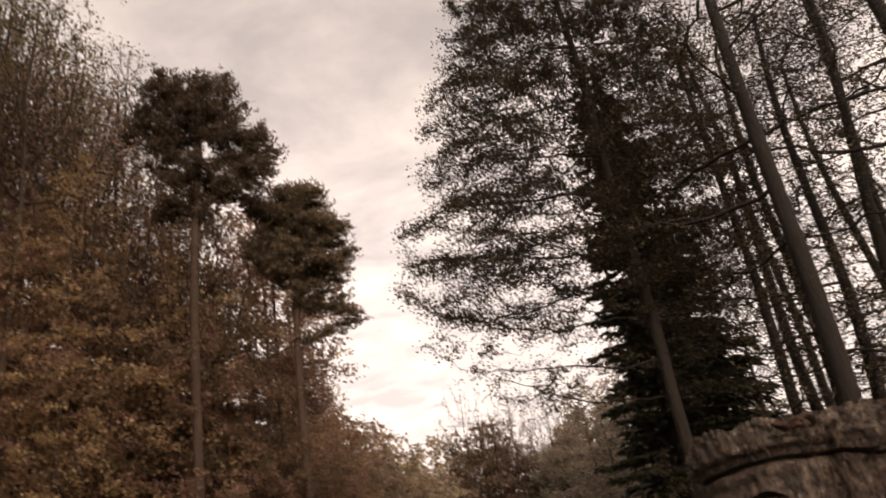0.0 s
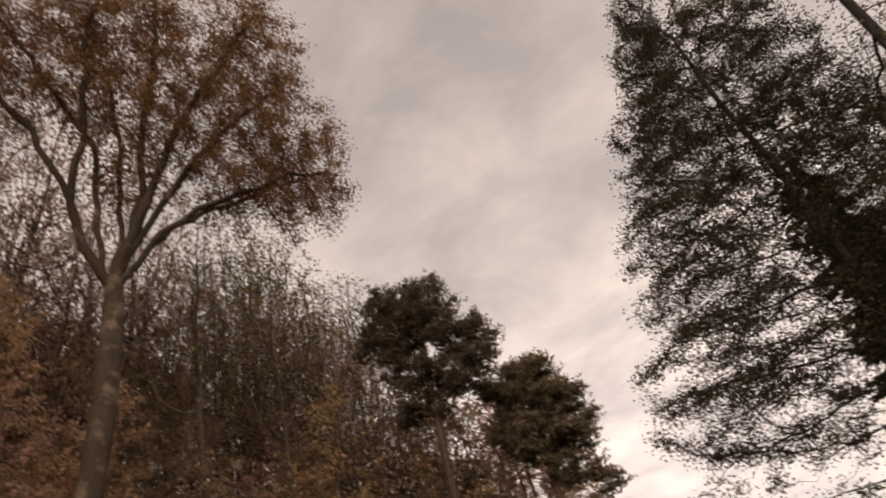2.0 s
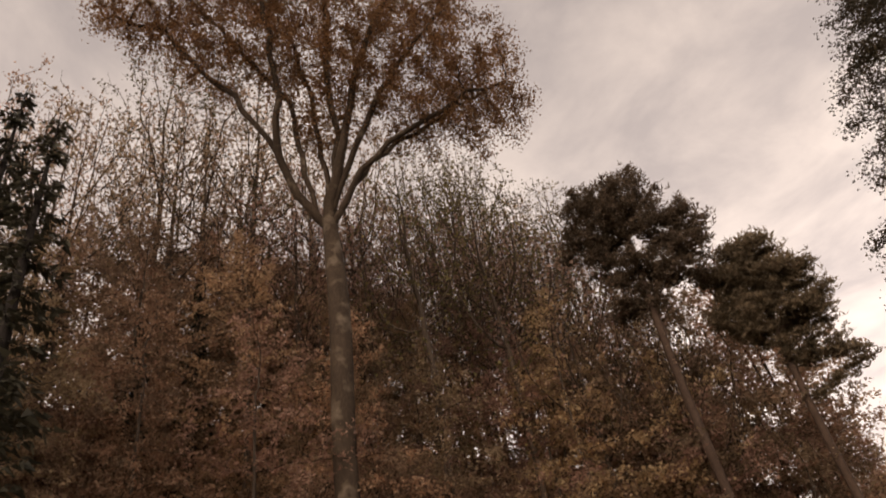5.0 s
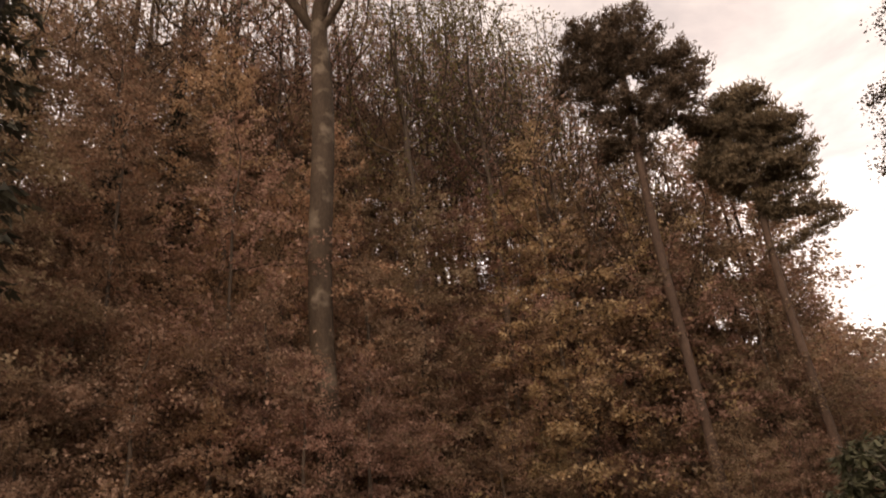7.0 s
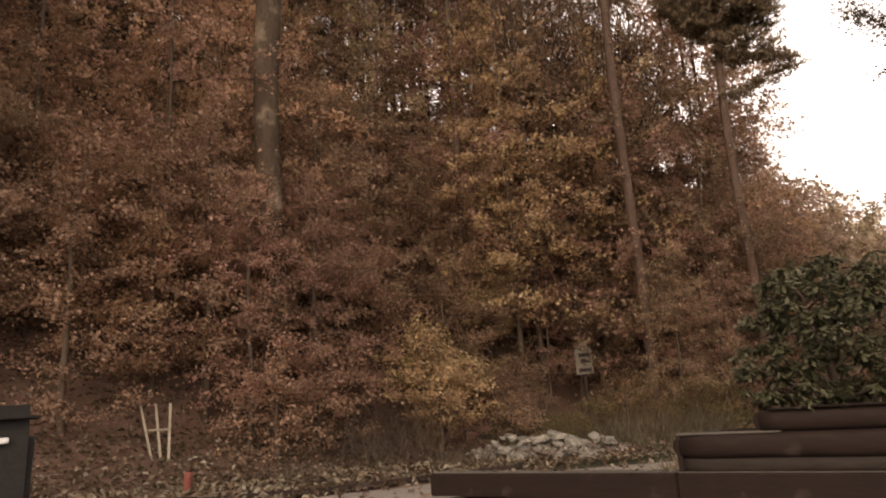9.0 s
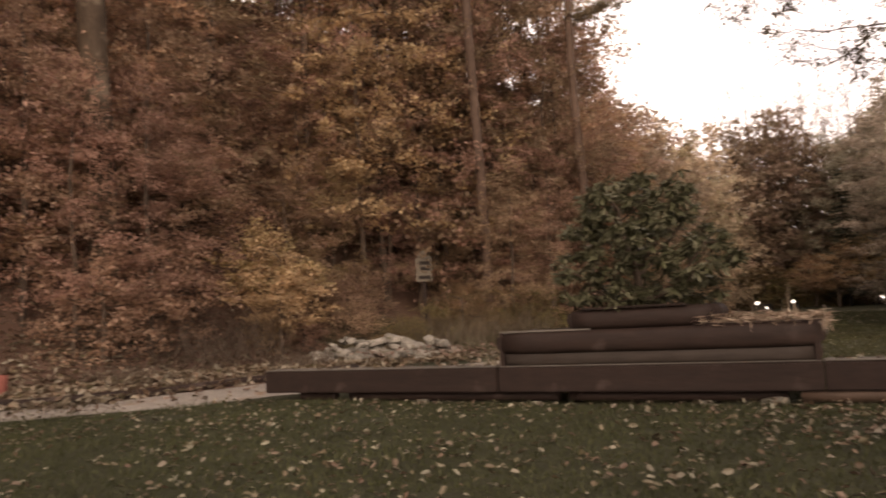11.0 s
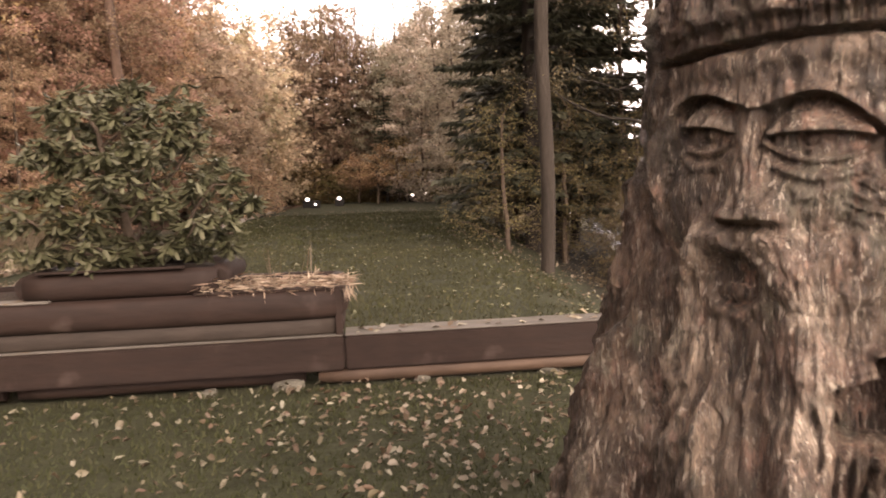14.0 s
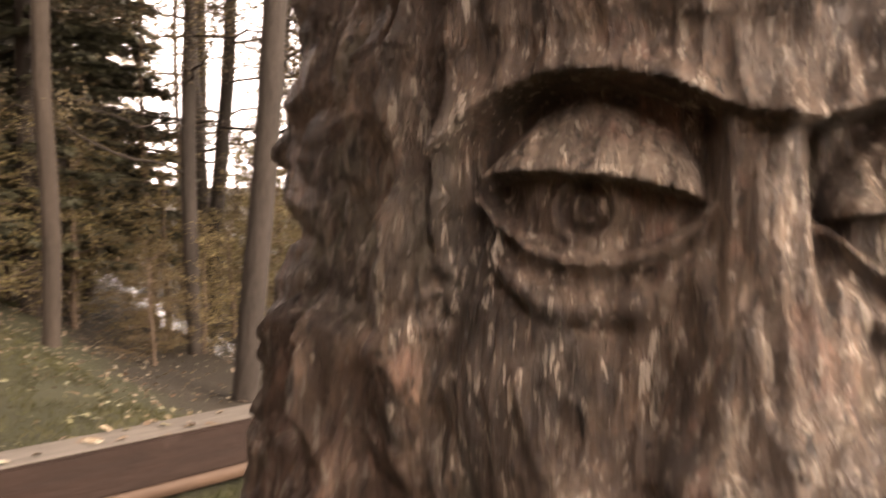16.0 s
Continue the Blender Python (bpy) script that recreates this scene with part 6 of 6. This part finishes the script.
def kerb_logs():
    idx = [i for i in range(len(path_c) - 8) if -14.5 < path_c[i][0] < -6.6 and path_c[i][1] < 5]
    for n, i in enumerate(idx[::6]):
        a, b = path_c[i] + path_n[i] * (path_w[i] + 0.22), path_c[i + 6] + path_n[i + 6] * (path_w[i + 6] + 0.22)
        L = float(np.linalg.norm(b - a))
        bm = log_bm(0, L + 0.02, 0.085, 0, 0, 12, 8, 0.10, n)
        me = bpy.data.meshes.new("edging_log")
        bm.to_mesh(me)
        bm.free()
        me.materials.append(TIMBER)
        ob = new("edging_log", me)
        ob.matrix_basis = pose(a[0], a[1], float(gz(*a)) + 0.03, 0, 0, math.degrees(math.atan2(b[1] - a[1], b[0] - a[0])))
        tagged(ob, "low dark log edging the gravel path below the slope", "log", "logs edging the path")


kerb_logs()


def marker_post():
    x, y = -12.2, 0.75
    ob = thing("marker_post", "short leaning red marker post with a pale top", "post", at=(x, y, float(gz(x, y)) - 0.05))
    ob.matrix_basis = ob.matrix_basis @ pose(0, 0, 0, 0, 7, 0)
    part("stake", upright_log(0.42, 0.075), RED_PAINT, ob, "red painted stake")
    bm = upright_log(0.13, 0.06)
    bm.transform(Matrix.Translation((0, 0, 0.42)))
    part("cap", bm, LOG_PALE, ob, "pale cut top")


def upright_log(h, r):
    bm = log_bm(0, h, r, 0, 0, 10, 4, 0.08, h)
    bm.transform(Matrix.Rotation(radians(-90), 4, "Y"))
    return bm


marker_post()


def tree_guard():
    x, y = -14.5, 1.65
    ob = thing("tree_guard", "three pale leaning stakes with a cross rail", "tree guard", at=(x, y, float(gz(x, y)) - 0.1), turn=58)
    for dx, tilt in ((-0.42, 12), (0.0, 6), (0.36, -1)):
        bm = box_bm(-0.025, 0.025, -0.02, 0.02, 0, 1.25, 0.006)
        bm.transform(Matrix.Translation((dx * 0.38, 0, 0)) @ Matrix.Rotation(radians(-tilt), 4, "Y"))
        part("stake", bm, STAKE_WOOD, ob)
    part("rail", box_bm(-0.26, 0.16, -0.045, -0.022, 0.70, 0.74, 0.004), STAKE_WOOD, ob)


tree_guard()


def waste_bin():
    ob = thing("waste_bin", "dark plastic waste bin with rounded lid and a bright metal bar", "bin", at=(-6.93, -4.47, float(gz(-6.93, -4.47))), turn=70)
    ob.scale = (1.0, 1.0, 1.10)
    bm = box_bm(-0.29, 0.29, -0.30, 0.30, 0.0, 1.02, 0.05)
    for v in bm.verts:
        k = 0.84 + 0.16 * v.co.z
        v.co.x, v.co.y = v.co.x * k, v.co.y * k
    part("body", bm, DARK_PLASTIC, ob)
    bm = box_bm(-0.32, 0.32, -0.33, 0.33, 1.02, 1.20, 0.08)
    part("lid", bm, DARK_PLASTIC, ob)
    part("bar", box_bm(-0.34, 0.10, -0.345, -0.325, 0.93, 0.97, 0.006), METAL, ob, "bright metal bar")


waste_bin()


def lantern(x, y, z, s=1.0):
    ob = thing("garden_lantern", "small dark garden lantern with a shining white globe on the meadow", "lantern", "lanterns on the meadow", at=(x, y, float(gz(x, y))))
    ob.scale = (s,) * 3
    part("base", box_bm(-0.26, 0.26, -0.26, 0.26, 0, 0.42, 0.03), DARK_PLASTIC, ob)
    bm = bmesh.new()
    bmesh.ops.create_uvsphere(bm, u_segments=14, v_segments=9, radius=0.12)
    bm.transform(Matrix.Translation((0, -0.16, z)))
    for f in bm.faces:
        f.smooth = True
    part("globe", bm, GLOW, ob, "white shining globe")


for a in ((-2.55, 37.6, 0.45), (-2.05, 36.5, 0.22), (-0.75, 38.0, 0.42), (3.75, 41.0, 0.40), (4.6, 41.2, 0.40)):
    lantern(*a)


# ---- dry tall grass by the path, low tufts ----
def tuft(name, x0, x1, y0, y1, n, hmin, hmax, mat, seed, label, width=0.02):
    r = np.random.default_rng(seed)
    x, y = r.uniform(x0, x1, n), r.uniform(y0, y1, n)
    e = ((x - (x0 + x1) / 2) / (x1 - x0)) ** 2 + ((y - (y0 + y1) / 2) / (y1 - y0)) ** 2
    x, y = x[e < 0.25], y[e < 0.25]
    n = len(x)
    at = np.stack([x, y, gz(x, y) - 0.02], 1)
    d = np.stack([r.normal(0, 0.45, n), r.normal(0, 0.45, n), np.ones(n)], 1)
    v, f = blades(at, d, rand_dirs(n, r, 0.2), r.uniform(hmin, hmax, n), width, 0.1, 0.35)
    ob = new(name, mesh_of(name, v, f, mat))
    tagged(ob, label, "grass", kind="stuff")


tuft("dry_grass", -10.6, -7.0, 10.5, 16.5, 5200, 0.5, 1.25, DRY_GRASS, 81, "tall dry grass on the bank below the notice board")
tuft("dry_grass", -12.8, -10.2, 9.6, 14.6, 2600, 0.25, 0.8, DRY_GRASS, 90, "dry grass and stalks among the litter on the slope")
tuft("dry_grass", -4.6, -2.6, 2.4, 5.0, 900, 0.15, 0.45, DRY_GRASS, 82, "pale dry grass beside the path behind the edging")
tuft("dry_grass", -9.0, -5.8, 9.9, 12.8, 2000, 0.15, 0.55, DRY_GRASS, 87, "pale dry grass between the stones and the path")
tuft("green_tuft", -9.0, -6.2, 10.0, 13.5, 1300, 0.15, 0.55, GRASS, 88, "rough green grass among the dry stalks")
tuft("green_tuft", -9.4, -6.9, 12.5, 19, 2200, 0.3, 0.8, GRASS, 83, "rough green grass along the path")
tuft("bare_twigs", -13.6, -11.4, 4.4, 8.0, 380, 0.6, 1.9, TWIG, 84, "thicket of thin bare twigs at the slope's foot", 0.014)
tuft("bare_twigs", -10.4, -9.2, 5.2, 6.4, 260, 0.3, 0.75, TWIG, 85, "low tangle of bare brown twigs on the leaf litter", 0.012)
tuft("bare_twigs", -12.6, -11.4, 2.4, 3.6, 240, 0.2, 0.5, TWIG, 86, "low tangle of bare brown twigs on the leaf litter", 0.012)


# ---- fallen leaves and grass blades ----
def scatter(name, x, y, size, mat, seed, label, lift=0.02, flat=0.5):
    r = np.random.default_rng(seed)
    n = len(x)
    at = np.stack([x, y, gz(x, y) + lift * r.uniform(0.6, 1.4, n)], 1)
    d = rand_dirs(n, r, 0.25)
    L = r.uniform(*size, n)
    v, f = big_leaves(at, d, np.tile([0.0, 0, 1], (n, 1)) + r.normal(0, flat, (n, 3)), L, L * r.uniform(0.3, 0.68, n), 0.25, 0.45)
    ob = new(name, mesh_of(name, v, f, mat))
    tagged(ob, label, "leaves", kind="stuff")


def path_gap(x, y):
    """Distance from the path's near edge; below 0 on the path and on the litter beyond it."""
    d = np.hypot(x[:, None] - path_c[None, :, 0], y[:, None] - path_c[None, :, 1])
    i = d.argmin(1)
    beyond = (x - path_c[i, 0]) * path_n[i, 0] + (y - path_c[i, 1]) * path_n[i, 1] > 0
    return np.where(beyond & (x < -6), -1, d.min(1) - path_w[i])


r7 = np.random.default_rng(91)
n = 15500
x, y = r7.uniform(-11, 4.5, n), r7.uniform(-11.2, 0.0, n)
keep = (np.hypot(x - 1.4, y + 3.44) > 0.75) & (vnoise(x * 1.1, y * 1.1, 301) + 0.8 * vnoise(x * 3.3, y * 3.3, 302) > r7.uniform(-1.1, 0.75, n))
scatter("fallen_leaves", x[keep], y[keep], (0.03, 0.072), LITTER_PALE, 92, "pale and brown fallen leaves scattered on the lawn", 0.035)
x, y = r7.uniform(-5, 3.5, 1700), r7.uniform(0.35, 16, 1700)
scatter("fallen_leaves", x, y, (0.03, 0.08), LITTER_PALE, 93, "fallen leaves scattered on the meadow", 0.035)
x, y = r7.uniform(-4, 4, 550), r7.uniform(16, 30, 550)
scatter("fallen_leaves", x, y, (0.05, 0.10), LITTER_PALE, 99, "fallen leaves on the far meadow", 0.06)
x, y = r7.uniform(-9.5, -6.2, 900), r7.uniform(6.8, 13, 900)
scatter("fallen_leaves", x, y, (0.05, 0.11), LITTER, 89, "brown leaves caught in the dry grass", 0.22, 0.8)
x, y = r7.normal(0.55, 0.6, 620), r7.normal(-1.2, 0.9, 620)
scatter("fallen_leaves", x[y < -0.05], y[y < -0.05], (0.03, 0.068), LITTER, 98, "drift of brown fallen leaves before the edging", 0.045)
n = 24000
y = r7.uniform(-6, 14, n)
x = toe(y) + 4.6 - r7.uniform(0, 9.8, n)
keep = path_gap(x, y) < -0.95
x, y = x[keep], y[keep]
scatter("leaf_litter", x, y, (0.07, 0.15), LITTER, 94, "thick reddish-brown leaf litter on the slope", 0.05, 0.5)
i = r7.integers(0, len(path_c), 2000)
p = path_c[i] + path_n[i] * (path_w[i] * r7.uniform(-1, 1, 2000))[:, None]
scatter("fallen_leaves", p[:, 0], p[:, 1], (0.06, 0.12), LITTER, 95, "fallen leaves on the gravel path", 0.06)
x, y = r7.uniform(2.4, 9, 1700), r7.uniform(3, 16, 1700)
scatter("fallen_leaves", x, y, (0.04, 0.085), LITTER, 96, "brown leaves on the woodland floor by the stream", 0.05)
x = r7.uniform(-5.9, 4.5, 170)
v = np.stack([x, r7.uniform(0.03, 0.28, 170), np.full(170, 0.386)], 1)
v = v[(v[:, 0] < -3) | (v[:, 0] > 0.02)]
vv, ff = big_leaves(v, rand_dirs(len(v), r7, 0.1), np.tile([0.0, 0, 1], (len(v), 1)) + r7.normal(0, 0.2, (len(v), 3)), r7.uniform(0.04, 0.09, len(v)), 0.045, 0.1, 0.3)
tagged(new("fallen_leaves", mesh_of("fallen_leaves", vv, ff, LITTER)), "few fallen leaves on top of the timber edging", "leaves", kind="stuff")


def lawn(name, x0, x1, y0, y1, n, h, seed, w=0.006):
    r = np.random.default_rng(seed)
    x, y = r.uniform(x0, x1, n), r.uniform(y0, y1, n)
    q = vnoise(x * 1.6, y * 1.6, seed)
    keep = (np.hypot(x - 1.4, y + 3.44) > 0.62) & ~((y > -0.02) & (y < 0.32) & (x > -6.1) & (x < 7)) & (q > -0.75) & (path_gap(x, y) > 0.08)
    x, y, q = x[keep], y[keep], q[keep]
    at = np.stack([x, y, gz(x, y) - 0.005], 1)
    m = len(x)
    d = np.stack([r.normal(0, 0.5, m), r.normal(0, 0.5, m), np.ones(m)], 1)
    v, f = chips(at, d, rand_dirs(m, r, 0.3), h * r.uniform(0.5, 1.3, m) * (1 + 0.3 * q), w)
    tagged(new(name, mesh_of(name, v, f, GRASS)), "short green lawn grass", "grass", kind="stuff")


lawn("grass", -9, 4.0, -6.6, -0.02, 90000, 0.055, 111, 0.007)
lawn("grass", -9, 7.0, -12.0, -6.6, 40000, 0.055, 115, 0.009)
lawn("grass", 4.0, 7.0, -6.6, -0.02, 16000, 0.055, 116, 0.009)
lawn("grass", -5, 3.2, 0.32, 12, 45000, 0.07, 112, 0.011)
lawn("grass", -4.2, 4.5, 12, 27, 30000, 0.10, 114, 0.022)
lawn("grass", -6, 4.0, -0.16, -0.04, 1300, 0.07, 113)
